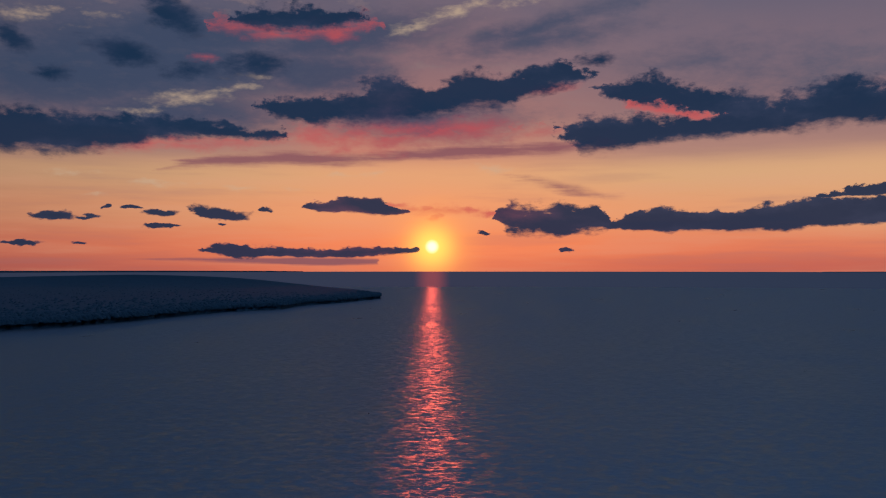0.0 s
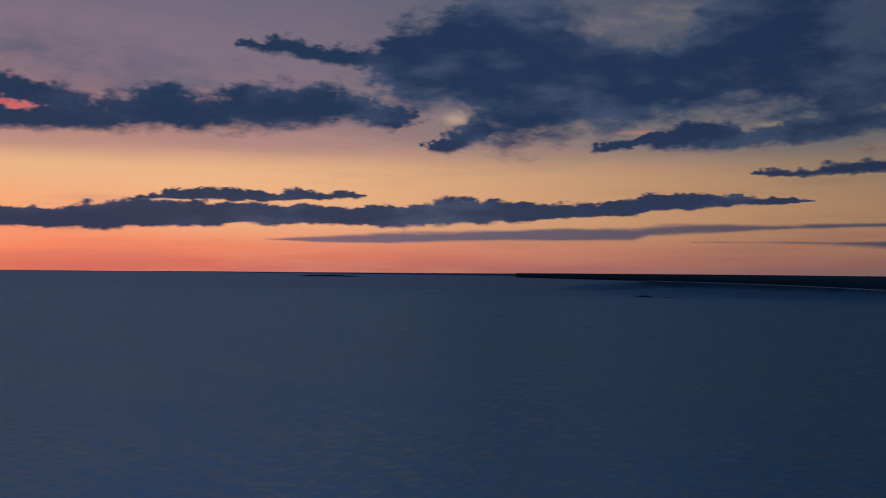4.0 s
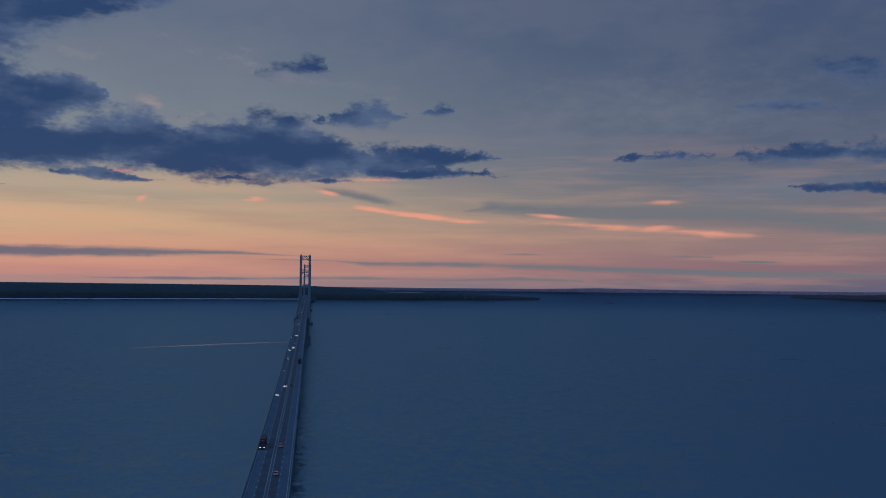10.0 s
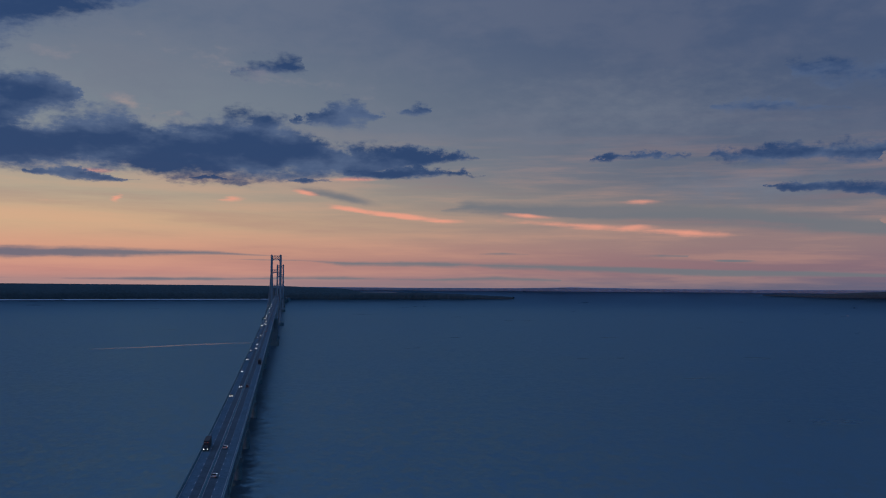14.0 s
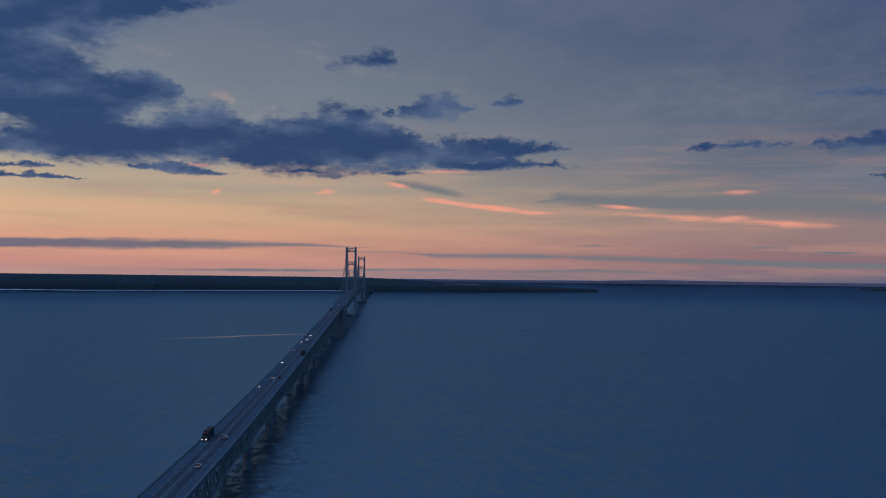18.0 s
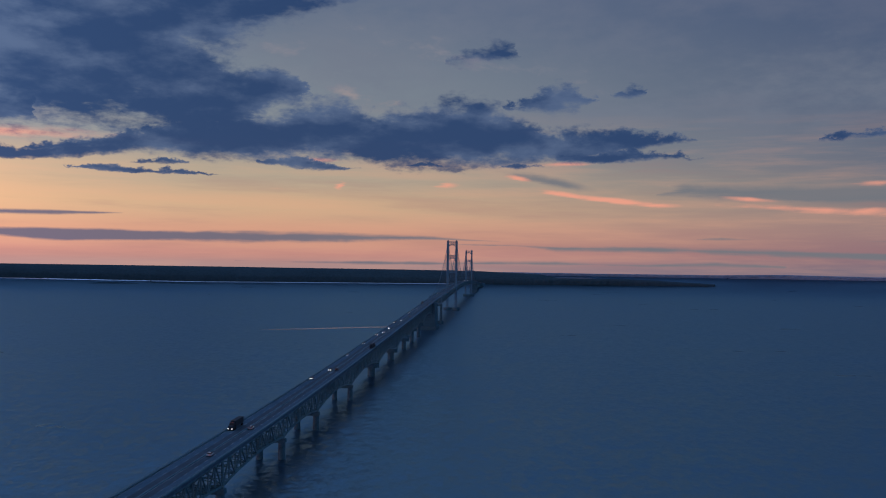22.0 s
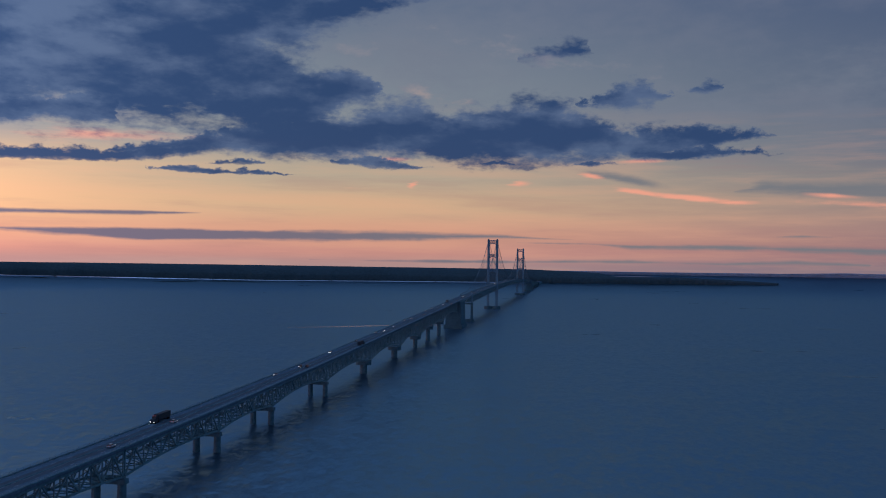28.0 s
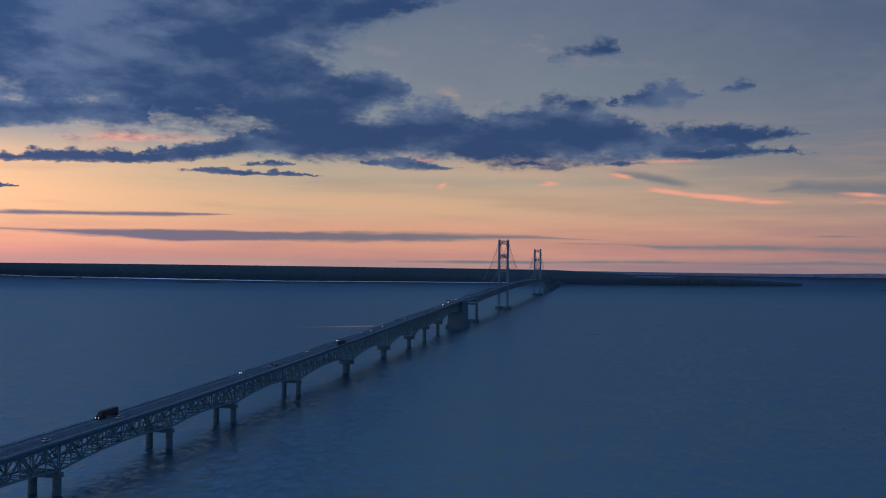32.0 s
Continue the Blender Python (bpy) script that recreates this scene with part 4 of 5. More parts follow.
def land(name, label, rows, deep, trees=16.0, step=0.06, layers=14, shore=0.0, beach=0.0, kind="structure", cover=None):
    """A wooded shore: rows of bearing (degrees right), distance of the waterline, height of its ridge. deep: how far back the ridge lies."""
    rnd = np.random.default_rng(len(name) * 7 + len(rows))
    rows = sorted(rows)
    b = np.arange(rows[0][0], rows[-1][0] + step / 2, step)
    d0 = np.interp(b, [r[0] for r in rows], [r[1] for r in rows])
    hh = np.interp(b, [r[0] for r in rows], [r[2] for r in rows])
    d0 = d0 * (1 + 0.006 * np.convolve(rnd.standard_normal(len(b)), np.ones(5) / 5, "same"))
    u = np.concatenate([[0, 0.012], np.linspace(0.02, 1.0, layers), [1.3]])
    B, U = np.meshgrid(np.radians(b), u)
    back = np.interp(b, [r[0] for r in rows], [r[3] if len(r) > 3 else deep for r in rows])
    D = d0[None, :] + U ** 1.5 * back[None, :]
    rough = rnd.uniform(0, 1, B.shape)
    ridge = np.clip(hh - trees, 0, None)
    Z = ridge[None, :] * np.sin(np.clip(U, 0, 1) * math.pi / 2) ** 0.8 + trees * np.clip(hh / (trees + 1e-6), 0.2, 1)[None, :] * (0.93 + 0.07 * rough)
    Z = Z * np.clip((D - d0[None, :]) / 45.0, 0.12, 1.0)
    Z[0], Z[1] = -0.5, 1.0
    Z[-1] = -5
    taper_l = np.clip((b - b[0]) / (0.35), 0, 1) if shore else np.ones_like(b)
    Z = np.where(Z > 1.0, 1.0 + (Z - 1.0) * taper_l[None, :], Z)
    x, y, z = far(HOME[0] + D * np.sin(B), HOME[1] + D * np.cos(B), Z)
    n0, n1 = B.shape
    ii = np.arange(n0 * n1).reshape(n0, n1)
    f = np.stack([ii[:-1, :-1], ii[:-1, 1:], ii[1:, 1:], ii[1:, :-1]], -1).reshape(-1, 4)[:, ::-1]
    me = bpy.data.meshes.new(name)
    me.from_pydata(np.stack([x, y, z], -1).reshape(-1, 3).tolist(), [], f.tolist())
    me.materials.append(cover or FOREST)
    me.polygons.foreach_set("use_smooth", [True] * len(me.polygons))
    ob = tagged(new(name, me), label, "wooded shore", kind=kind)
    if beach:
        s = Shape()
        bd = np.stack([d0 - beach, d0 + 30], 0)
        bb = np.radians(b)
        for i in range(len(b) - 1):
            p = [(HOME[0] + bd[k][j] * math.sin(bb[j]), HOME[1] + bd[k][j] * math.cos(bb[j]), 0.3 + 1.2 * k) for k, j in ((0, i), (0, i + 1), (1, i + 1), (1, i))]
            s.add(p, [(0, 1, 2, 3)])
        part("beach", s, SAND, ob, "thin pale strip of sand along the waterline", True)
    return ob


HEADLAND = [(-124, 1560, 18, 6000), (-121, 1623, 18, 6400), (-117.2, 1698, 18, 7700), (-113.6, 1836, 18, 9000), (-108.8, 2134, 18, 5700), (-105.5, 2252, 18, 3000), (-104.6, 2410, 18, 2300), (-103.4, 2520, 18, 1600),
            (-102.1, 2624, 17, 1100), (-101, 2760, 16, 760), (-99.6, 2994, 13, 60)]
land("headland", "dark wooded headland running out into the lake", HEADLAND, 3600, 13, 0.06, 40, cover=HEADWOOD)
land("north_shore", "long dark wooded shore with a low ridge", [(-52, 15500, 70), (-48.3, 13000, 78), (-44, 11300, 84), (-40, 10000, 88), (-35.5, 8400, 90), (-31.2, 6850, 92), (-29, 6700, 92), (-28.2, 6550, 93), (-22.2, 6002, 93), (-17, 5700, 92), (-11.9, 5829, 90), (-5.3, 6000, 88), (-0.8, 6152, 84), (3, 6300, 60), (4.6, 6400, 12)], 2600, 18)
land("wooded_point", "low dark wooded point across the strait", [(-1.5, 6150, 46), (2, 6250, 45), (7.8, 6600, 43), (10, 6700, 34), (11.6, 6850, 22), (13.4, 7000, 10)], 500, 15, 0.04, 6)
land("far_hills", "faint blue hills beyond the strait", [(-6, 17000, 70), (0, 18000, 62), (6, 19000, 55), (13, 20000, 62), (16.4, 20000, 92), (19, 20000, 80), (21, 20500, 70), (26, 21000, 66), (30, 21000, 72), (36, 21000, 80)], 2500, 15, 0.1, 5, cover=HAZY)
land("east_point", "low wooded island shore far off", [(27.6, 12700, 8), (29, 11500, 20), (30.8, 10466, 34), (34.2, 10170, 66), (38, 10000, 70)], 900, 15, 0.06, 6)
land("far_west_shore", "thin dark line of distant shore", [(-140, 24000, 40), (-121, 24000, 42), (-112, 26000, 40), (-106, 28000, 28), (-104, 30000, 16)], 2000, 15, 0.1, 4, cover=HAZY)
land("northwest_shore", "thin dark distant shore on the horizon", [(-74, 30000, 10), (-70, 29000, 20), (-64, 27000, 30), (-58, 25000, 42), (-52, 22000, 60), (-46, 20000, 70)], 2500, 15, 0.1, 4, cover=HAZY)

# ---- the bridge: its line is the y axis, its south tower stands at y = 0 ----
KNOTS_Y = [-3200, -1800, -1550, -1390, -1230, -1000, -700, -300, 0, 290, 579, 868, 1158, 1458, 1858, 2158, 2388, 2548, 2708, 2958, 4300]
KNOTS_Z = [23.5, 23.8, 27.2, 30.6, 33.9, 38.7, 45.2, 52.6, 57.2, 60.2, 61.2, 60.2, 57.2, 52.6, 45.2, 38.7, 33.9, 30.6, 27.2, 22.0, 7.0]


def deck_z(y):
    return float(np.mean([np.interp(y + o, KNOTS_Y, KNOTS_Z) for o in (-75, -50, -25, 0, 25, 50, 75)]))


SPAN = 1158.0
PIERS = [(-2318, 9.6), (-2209, 9.7), (-2100, 9.8), (-1991, 10.0), (-1882, 10.1), (-1774, 11.2), (-1683, 11.2), (-1552, 11.6), (-1393, 12.2), (-1240, 12.6), (-1103, 14.2), (-1001, 19.9), (-898, 21.0)]

# roadway
road = thing("roadway", "four-lane bridge roadway of worn dark asphalt and steel grating", "bridge deck", kind="structure")
path = [(y, deck_z(y)) for y in np.arange(-2700, 2000, 15.0)]
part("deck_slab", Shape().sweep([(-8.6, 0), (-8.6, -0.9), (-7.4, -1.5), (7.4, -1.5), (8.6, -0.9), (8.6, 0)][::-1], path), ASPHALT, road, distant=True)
north_path = [(y, deck_z(y)) for y in np.arange(1985, 3950, 30.0)]
part("north_deck_slab", Shape().sweep([(-8.6, 0), (-8.6, -1.5), (8.6, -1.5), (8.6, 0)][::-1], north_path), ASPHALT, road, distant=True)
for side in (-1, 1):
    part("grating_strip", Shape().sweep([(side * 0.4, 0.03), (side * 3.7, 0.03), (side * 3.7, 0.004), (side * 0.4, 0.004)][::-side], path), GRATING, road, "dark open steel grating lane", True)
    part("kerb", Shape().sweep([(side * 7.6, 0.35), (side * 8.5, 0.35), (side * 8.5, 0.004), (side * 7.6, 0.004)][::-side], path), CONCRETE, road, distant=True)
part("median_kerb", Shape().sweep([(-0.35, 0.004), (-0.3, 0.25), (0.3, 0.25), (0.35, 0.004)], path), CONCRETE, road, "low pale median kerb", True)
for side in (-1, 1):
    rail = thing("railing", "dark steel bridge railing with posts", "railing", "railings of the bridge", "structure")
    for h in (0.75, 1.15):
        part("rail", Shape().sweep([(side * 8.2 - 0.06, h), (side * 8.2 + 0.06, h), (side * 8.2 + 0.06, h - 0.13), (side * 8.2 - 0.06, h - 0.13)][::-1], path), RAIL, rail, distant=True)
    posts = Shape()
    for y in np.arange(-1400, 1990, 8.0):
        z = deck_z(y)
        posts.box(side * 8.2 - 0.09, y - 0.09, z + 0.33, side * 8.2 + 0.09, y + 0.09, z + 1.2)
    tagged(part("far_posts", posts, RAIL, rail, distant=True), kind="stuff")
    one = Shape().box(-0.09, -0.09, 0.3, 0.09, 0.09, 1.3).mesh("post", RAIL)
    for y in np.arange(-2060, -1400, 4.4):
        p = part("post", one, RAIL, rail)
        p.location = (side * 8.2, y, deck_z(y))

# lane dashes
dash = Shape().box(-0.09, -1.6, 0.034, 0.09, 1.6, 0.042).mesh("lane_dash", PAINT)
for x in (-3.95, 3.95):
    for y in np.arange(-2200, -1250, 12.2):
        o = part("lane_dash", dash, PAINT, road)
        o.location, o.rotation_euler = (x, y, deck_z(y)), (math.atan((deck_z(y + 3) - deck_z(y - 3)) / 6), 0, 0)
for x in (-7.35, 7.35, -0.62, 0.62):
    part("edge_line", Shape().sweep([(x - 0.07, 0.045), (x + 0.07, 0.045), (x + 0.07, 0.036), (x - 0.07, 0.036)][::-1], path), PAINT, road, distant=True)


# unit box for steel members, along z
UNIT = Shape().box(-0.5, -0.5, 0, 0.5, 0.5, 1).mesh("truss_member", STEEL)


def member(name, a, b, w, parent):
    a, b = Vector(a), Vector(b)
    o = new(name, UNIT)
    o.parent = parent
    d = b - a
    turn = d.to_track_quat("Z", "Y").to_matrix().to_4x4()
    o.matrix_basis = Matrix.Translation(a) @ turn @ Matrix.Diagonal((w, w, d.length, 1))
    return o


def truss_lines(y0, z0, y1, z1, hollow):
    n = max(6, 2 * round((y1 - y0) / 17))
    pts = []
    for i in range(n + 1):
        u = i / n
        y = y0 + (y1 - y0) * u
        top = deck_z(y) - 2.1
        foot = z0 + (z1 - z0) * u + 0.8
        rise = hollow * (top - foot) * (1 - (2 * u - 1) ** 2)
        pts.append((y, top, foot + rise))
    return pts


def truss_span(y0, z0, y1, z1, hollow, fine, distant=False):
    """A deck truss between two piers: chords, posts, diagonals, floor beams and bottom laterals."""
    s = thing("truss_span", "dark steel deck truss span with an arched lower chord", "bridge span", "truss spans of the bridge")
    pts = truss_lines(y0 + 0.8, z0, y1 - 0.8, z1, hollow)
    n = len(pts) - 1
    joined = Shape()

    def put(a, b, w):
        if fine:
            member("truss_member", a, b, w, s)
        else:
            joined.beam(a, b, w)

    for x in (-6.6, 6.6):
        bar = [(x - 0.4, 0.45), (x + 0.4, 0.45), (x + 0.4, -0.45), (x - 0.4, -0.45)][::-1]
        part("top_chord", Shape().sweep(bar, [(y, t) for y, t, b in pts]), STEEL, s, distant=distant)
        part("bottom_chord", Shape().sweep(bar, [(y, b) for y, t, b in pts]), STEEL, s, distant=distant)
        for i, (y, t, b) in enumerate(pts):
            put((x, y, b), (x, y, t), 0.5)
            if i < n:
                y2, t2, b2 = pts[i + 1]
                put(*(((x, y, b), (x, y2, t2)) if i % 2 == 0 else ((x, y, t), (x, y2, b2))), 0.62)
    for i, (y, t, b) in enumerate(pts):
        put((-6.6, y, t - 0.2), (6.6, y, t - 0.2), 0.7)
        put((-6.6, y, b), (6.6, y, b), 0.45)
        if i < n:
            y2, t2, b2 = pts[i + 1]
            put(*(((-6.6, y, b), (6.6, y2, b2)) if i % 2 else ((6.6, y, b), (-6.6, y2, b2))), 0.4)
        if i % 2 == 0:
            put((-6.6, y, b), (6.6, y, t - 0.5), 0.35)
            put((6.6, y, b), (-6.6, y, t - 0.5), 0.35)
    if not fine:
        tagged(part("web_members", joined, STEEL, s, distant=distant), kind="stuff")
    return s


def round_ends(x0, x1, hy, n=5):
    """A plan with rounded ends along x."""
    pts = []
    r = hy
    for k in range(n + 1):
        a = -math.pi / 2 + math.pi * k / n
        pts.append((x1 - r + r * math.cos(a), r * math.sin(a)))
    for k in range(n + 1):
        a = math.pi / 2 + math.pi * k / n
        pts.append((x0 + r + r * math.cos(a), r * math.sin(a)))
    return pts


def pier(y, top, style, distant=False):
    p = thing("bridge_pier", "weathered concrete bridge pier standing in the lake" if style != "stem" else "concrete pier with a wide cap on a narrow stem", "bridge pier", "piers of the bridge")

    def at(shape):
        shape.v = [(a, b + y, c) for a, b, c in shape.v]
        return shape

    if style == "frame":
        for x in (-5.9, 5.9):
            part("column", at(Shape().prism([(x + 2.1 * math.cos(a), 2.0 * math.sin(a)) for a in [k * math.pi / 6 for k in range(12)]], -8, top - 2.3, -0.10)), CONCRETE, p, distant=distant)
        part("cap_beam", at(Shape().box(-8.1, -1.9, top - 2.3, 8.1, 1.9, top - 0.2, 0.15)), CONCRETE, p, distant=distant)
        for x in (-6.6, 6.6):
            part("bearing", at(Shape().box(x - 0.9, -0.9, top - 0.2, x + 0.9, 0.9, top + 0.8, 0.25)), STEEL, p, distant=distant)
    else:
        STEM = (3.6, 7.4) if -1450 < min(y, SPAN - y) < -1200 else (2.8, 6.9)
        part("stem", at(Shape().prism(round_ends(-STEM[0], STEM[0], STEM[0] * 0.8), -8, top - 4.0, -0.05)), CONCRETE, p, distant=distant)
        part("cap", at(Shape().prism(round_ends(-STEM[1], STEM[1], STEM[1] * 0.6), top - 4.0, top - 0.2, 0.02)), CONCRETE, p, distant=distant)
        for x in (-6.6, 6.6):
            part("bearing", at(Shape().box(x - 1.1, -1.1, top - 0.2, x + 1.1, 1.1, top + 0.8, 0.25)), STEEL, p, distant=distant)
    return p


for i, (y, top) in enumerate(PIERS):
    pier(y, top, "stem" if y > -1450 else "frame")
    if i:
        y0, z0 = PIERS[i - 1]
        truss_span(y0, z0, y, top, 0.34 if y - y0 > 125 else 0.22, True if y > -2000 else False)
truss_span(-898, 21.0, -737, 26.0, 0.4, False)

# north approach mirrors the south one
north_piers = [(SPAN - y, top) for y, top in PIERS if y > -1900]
for i, (y, top) in enumerate(north_piers):
    low = min(top, deck_z(y) - 12)
    pier(y, low, "stem", True)
for (ya, za), (yb, zb) in zip(north_piers[1:], north_piers):
    truss_span(yb, min(zb, deck_z(yb) - 12), ya, min(za, deck_z(ya) - 12), 0.4, False, True)
truss_span(SPAN + 737, 26.0, SPAN + 898, 21.0, 0.4, False, True)
causeway = Shape()
for ya in np.arange(3030, 4180, 50.0):
    za, zb = deck_z(ya) - 1.6, deck_z(ya + 50) - 1.6
    causeway.add([(-16, ya, -2), (16, ya, -2), (10, ya, za), (-10, ya, za), (-16, ya + 50, -2), (16, ya + 50, -2), (10, ya + 50, zb), (-10, ya + 50, zb)],
                 [(0, 1, 2, 3), (7, 6, 5, 4), (1, 5, 6, 2), (4, 0, 3, 7), (3, 2, 6, 7), (0, 4, 5, 1)])
tagged(new("causeway", causeway.mesh("causeway", CONCRETE, True)), "pale rock causeway carrying the road ashore", "causeway", kind="structure")


def anchorage(sign, y_in, y_out):
    """The massive cable anchorage: a stepped concrete block with a sloping back."""
    lo, hi = sorted((y_in, y_out))
    a = thing("cable_anchorage", "massive plain concrete cable anchorage block rising from the lake", "bridge anchorage", "anchorages of the bridge")
    z = deck_z((lo + hi) / 2)
    far_off = sign > 0
    part("base", Shape().box(-15.5, lo - 4, -8, 15.5, hi + 4, 6, 0.4), CONCRETE, a, distant=far_off)
    part("block", Shape().box(-12.8, lo, 6, 12.8, hi, z - 12, 0.5), CONCRETE, a, distant=far_off)
    s = Shape()
    for x in (-12.0, 8.6):
        s.add([(x, lo, z - 12), (x + 3.4, lo, z - 12), (x + 3.4, hi, z - 12), (x, hi, z - 12), (x, lo + 2, z - 1.7), (x + 3.4, lo + 2, z - 1.7), (x + 3.4, hi - 2, z - 1.7), (x, hi - 2, z - 1.7)],
              [(3, 2, 1, 0), (4, 5, 6, 7), (0, 1, 5, 4), (1, 2, 6, 5), (2, 3, 7, 6), (3, 0, 4, 7)])
    part("upper_walls", s, CONCRETE, a, distant=far_off)
    part("cross_wall", Shape().box(-8.5, lo + 8, z - 12, 8.5, hi - 8, z - 1.8), CONCRETE, a, distant=far_off)
    return a


anchorage(-1, -672, -735)
anchorage(1, SPAN + 672, SPAN + 735)

LEG_X = 10.4
TOP = 166.0


def cable_bent(y, distant):
    b = thing("cable_bent_pier", "concrete pier with twin columns under the cable bend", "bridge pier", "cable bent piers")
    z = deck_z(y)
    part("footing", Shape().prism([(p[0], p[1] + y) for p in round_ends(-15, 15, 6)], -8, 5), CONCRETE, b, distant=distant)
    for x in (-LEG_X, LEG_X):
        part("column", Shape().box(x - 2.2, y - 2.6, 5, x + 2.2, y + 2.6, z - 13, 0.3), CONCRETE, b, distant=distant)
        part("cable_post", Shape().box(x - 1.1, y - 1.5, z - 13, x + 1.1, y + 1.5, z + 3.5, 0.2), IVORY, b, distant=distant)
    part("cross_beam", Shape().box(-12.6, y - 2.2, z - 16, 12.6, y + 2.2, z - 13.1), CONCRETE, b, distant=distant)


cable_bent(-549, False)
cable_bent(SPAN + 549, True)


def tower(y, distant):
    t = thing("bridge_tower", "tall ivory steel suspension tower with latticed portal struts", "bridge tower", "towers of the bridge")
    for x in (-LEG_X, LEG_X):
        part("caisson", Shape().prism([(x + 9.2 * math.cos(a), y + 9.2 * math.sin(a)) for a in [k * math.pi / 9 for k in range(18)]], -9, 6.5), CONCRETE, t, "round concrete caisson", distant)
        # cellular leg: three stages, stepped in as it rises, each with plates down its sides
        for z0, z1, hx, hy in ((6.5, 52, 2.7, 3.9), (52, 110, 2.5, 3.4), (110, TOP, 2.3, 3.0)):
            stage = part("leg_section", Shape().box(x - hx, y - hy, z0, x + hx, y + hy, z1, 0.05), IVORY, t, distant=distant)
            for sd in (-1, 1):
                edge_x = x + sd * hx
                part("side_plate", Shape().box(edge_x - (0.35 if sd < 0 else 0.06), y - hy * 0.55, z0, edge_x + (0.35 if sd > 0 else 0.06), y + hy * 0.55, z1), IVORY, stage, distant=distant)
        part("saddle_housing", Shape().box(x - 1.7, y - 3.4, TOP, x + 1.7, y + 3.4, TOP + 2.4, 0.5), IVORY, t, distant=distant)
    part("pier_strut", Shape().box(-4.5, y - 4.5, 2.0, 4.5, y + 4.5, 6.0), CONCRETE, t, distant=distant)
    inner = LEG_X - 2.2
    for z0, z1, n in ((TOP - 9.5, TOP - 0.5, 3), (124.5, 132.5, 3), (90.0, 96.5, 3), (42.0, 48.5, 3)):
        for yy in (-2.4, 2.4):
            strut = part("portal_strut", Shape().box(-inner, y + yy - 0.5, z1 - 1.3, inner, y + yy + 0.5, z1).box(-inner, y + yy - 0.5, z0, inner, y + yy + 0.5, z0 + 1.4), IVORY, t, distant=distant)
            for k in range(n):
                xa, xb = -inner + 2 * inner * k / n, -inner + 2 * inner * (k + 1) / n
                part("lattice", Shape().beam((xa, y + yy, z0 + 1.2), (xb, y + yy, z1 - 1.2), 0.7).beam((xb, y + yy, z0 + 1.2), (xa, y + yy, z1 - 1.2), 0.7).beam((xb, y + yy, z0 + 1), (xb, y + yy, z1 - 1), 0.6), IVORY, strut, distant=distant)
            for sgn in (-1, 1):
                arch = Shape()
                for k in range(5):
                    a0, a1 = k * math.pi / 10, (k + 1) * math.pi / 10
                    r = 4.2
                    p0 = (sgn * (inner - r + r * math.cos(a0)), z0 - r + r * math.sin(a0))
                    p1 = (sgn * (inner - r + r * math.cos(a1)), z0 - r + r * math.sin(a1))
                    arch.beam((p0[0], y + yy, p0[1]), (p1[0], y + yy, p1[1]), 1.0, 1.2)
                part("arched_bracket", arch, IVORY, strut, distant=distant)
    return t


tower(0.0, False)
tower(SPAN, False)

# suspended span: stiffening truss
stiff = thing("suspended_span", "dark steel stiffening truss of the suspended roadway", "bridge span", "truss spans of the bridge")
ys = np.arange(-549, SPAN + 549 + 1, 12.194)
for x in (-LEG_X, LEG_X):
    for nm, dz in (("top_chord", 0.6), ("bottom_chord", -10.9)):
        part(nm, Shape().sweep([(x - 0.5, dz), (x + 0.5, dz), (x + 0.5, dz - 1.0), (x - 0.5, dz - 1.0)][::-1], [(y, deck_z(y)) for y in ys]), STEEL, stiff, distant=True)
    web = Shape()
    for i, y in enumerate(ys):
        z = deck_z(y)
        web.beam((x, y, z - 11.2), (x, y, z), 0.55)
        if i + 1 < len(ys):
            z2 = deck_z(ys[i + 1])
            web.beam((x, y, z - 11.2 if i % 2 else z), (x, ys[i + 1], z2 if i % 2 else z2 - 11.2), 0.65)
    tagged(part("web_members", web, STEEL, stiff, distant=True), kind="stuff")
cross = Shape()
for y in ys:
    z = deck_z(y)
    cross.beam((-LEG_X, y, z - 1.9), (LEG_X, y, z - 1.9), 0.6, 1.2).beam((-LEG_X, y, z - 11.3), (LEG_X, y, z - 11.3), 0.6)
tagged(part("floor_beams", cross, STEEL, stiff, distant=True), kind="stuff")


def cable_z(y):
    top, mid = TOP + 1.2, deck_z(SPAN / 2) + 2.0
    if 0 <= y <= SPAN:
        u = 2 * y / SPAN - 1
        return mid + (top - mid) * u * u
    e = -y if y < 0 else y - SPAN
    if e <= 549:
        u = e / 549
        return top + (deck_z(-549) + 3.5 - top) * u - 30.0 * 4 * u * (1 - u)
    u = (e - 549) / 130
    return deck_z(-549) + 3.5 - 14 * u


for x in (-LEG_X, LEG_X):
    c = thing("main_cable", "heavy grey suspension cable sagging between the towers", "bridge cable", "main cables of the bridge")
    cy = np.concatenate([np.arange(-679, 0, 21.0), np.arange(0, SPAN + 1, 19.3), np.arange(SPAN + 21, SPAN + 680, 21.0)])
    part("cable", Shape().tube([(x, y, cable_z(y)) for y in cy], 0.42), CABLE, c, distant=True)
    for y in ys[1:-1]:
        if abs(y) > 6 and abs(y - SPAN) > 6 and cable_z(y) > deck_z(y) + 2:
            part("hanger", Shape().beam((x, y, deck_z(y) + 0.5), (x, y, cable_z(y)), 0.18), CABLE, c, distant=True)


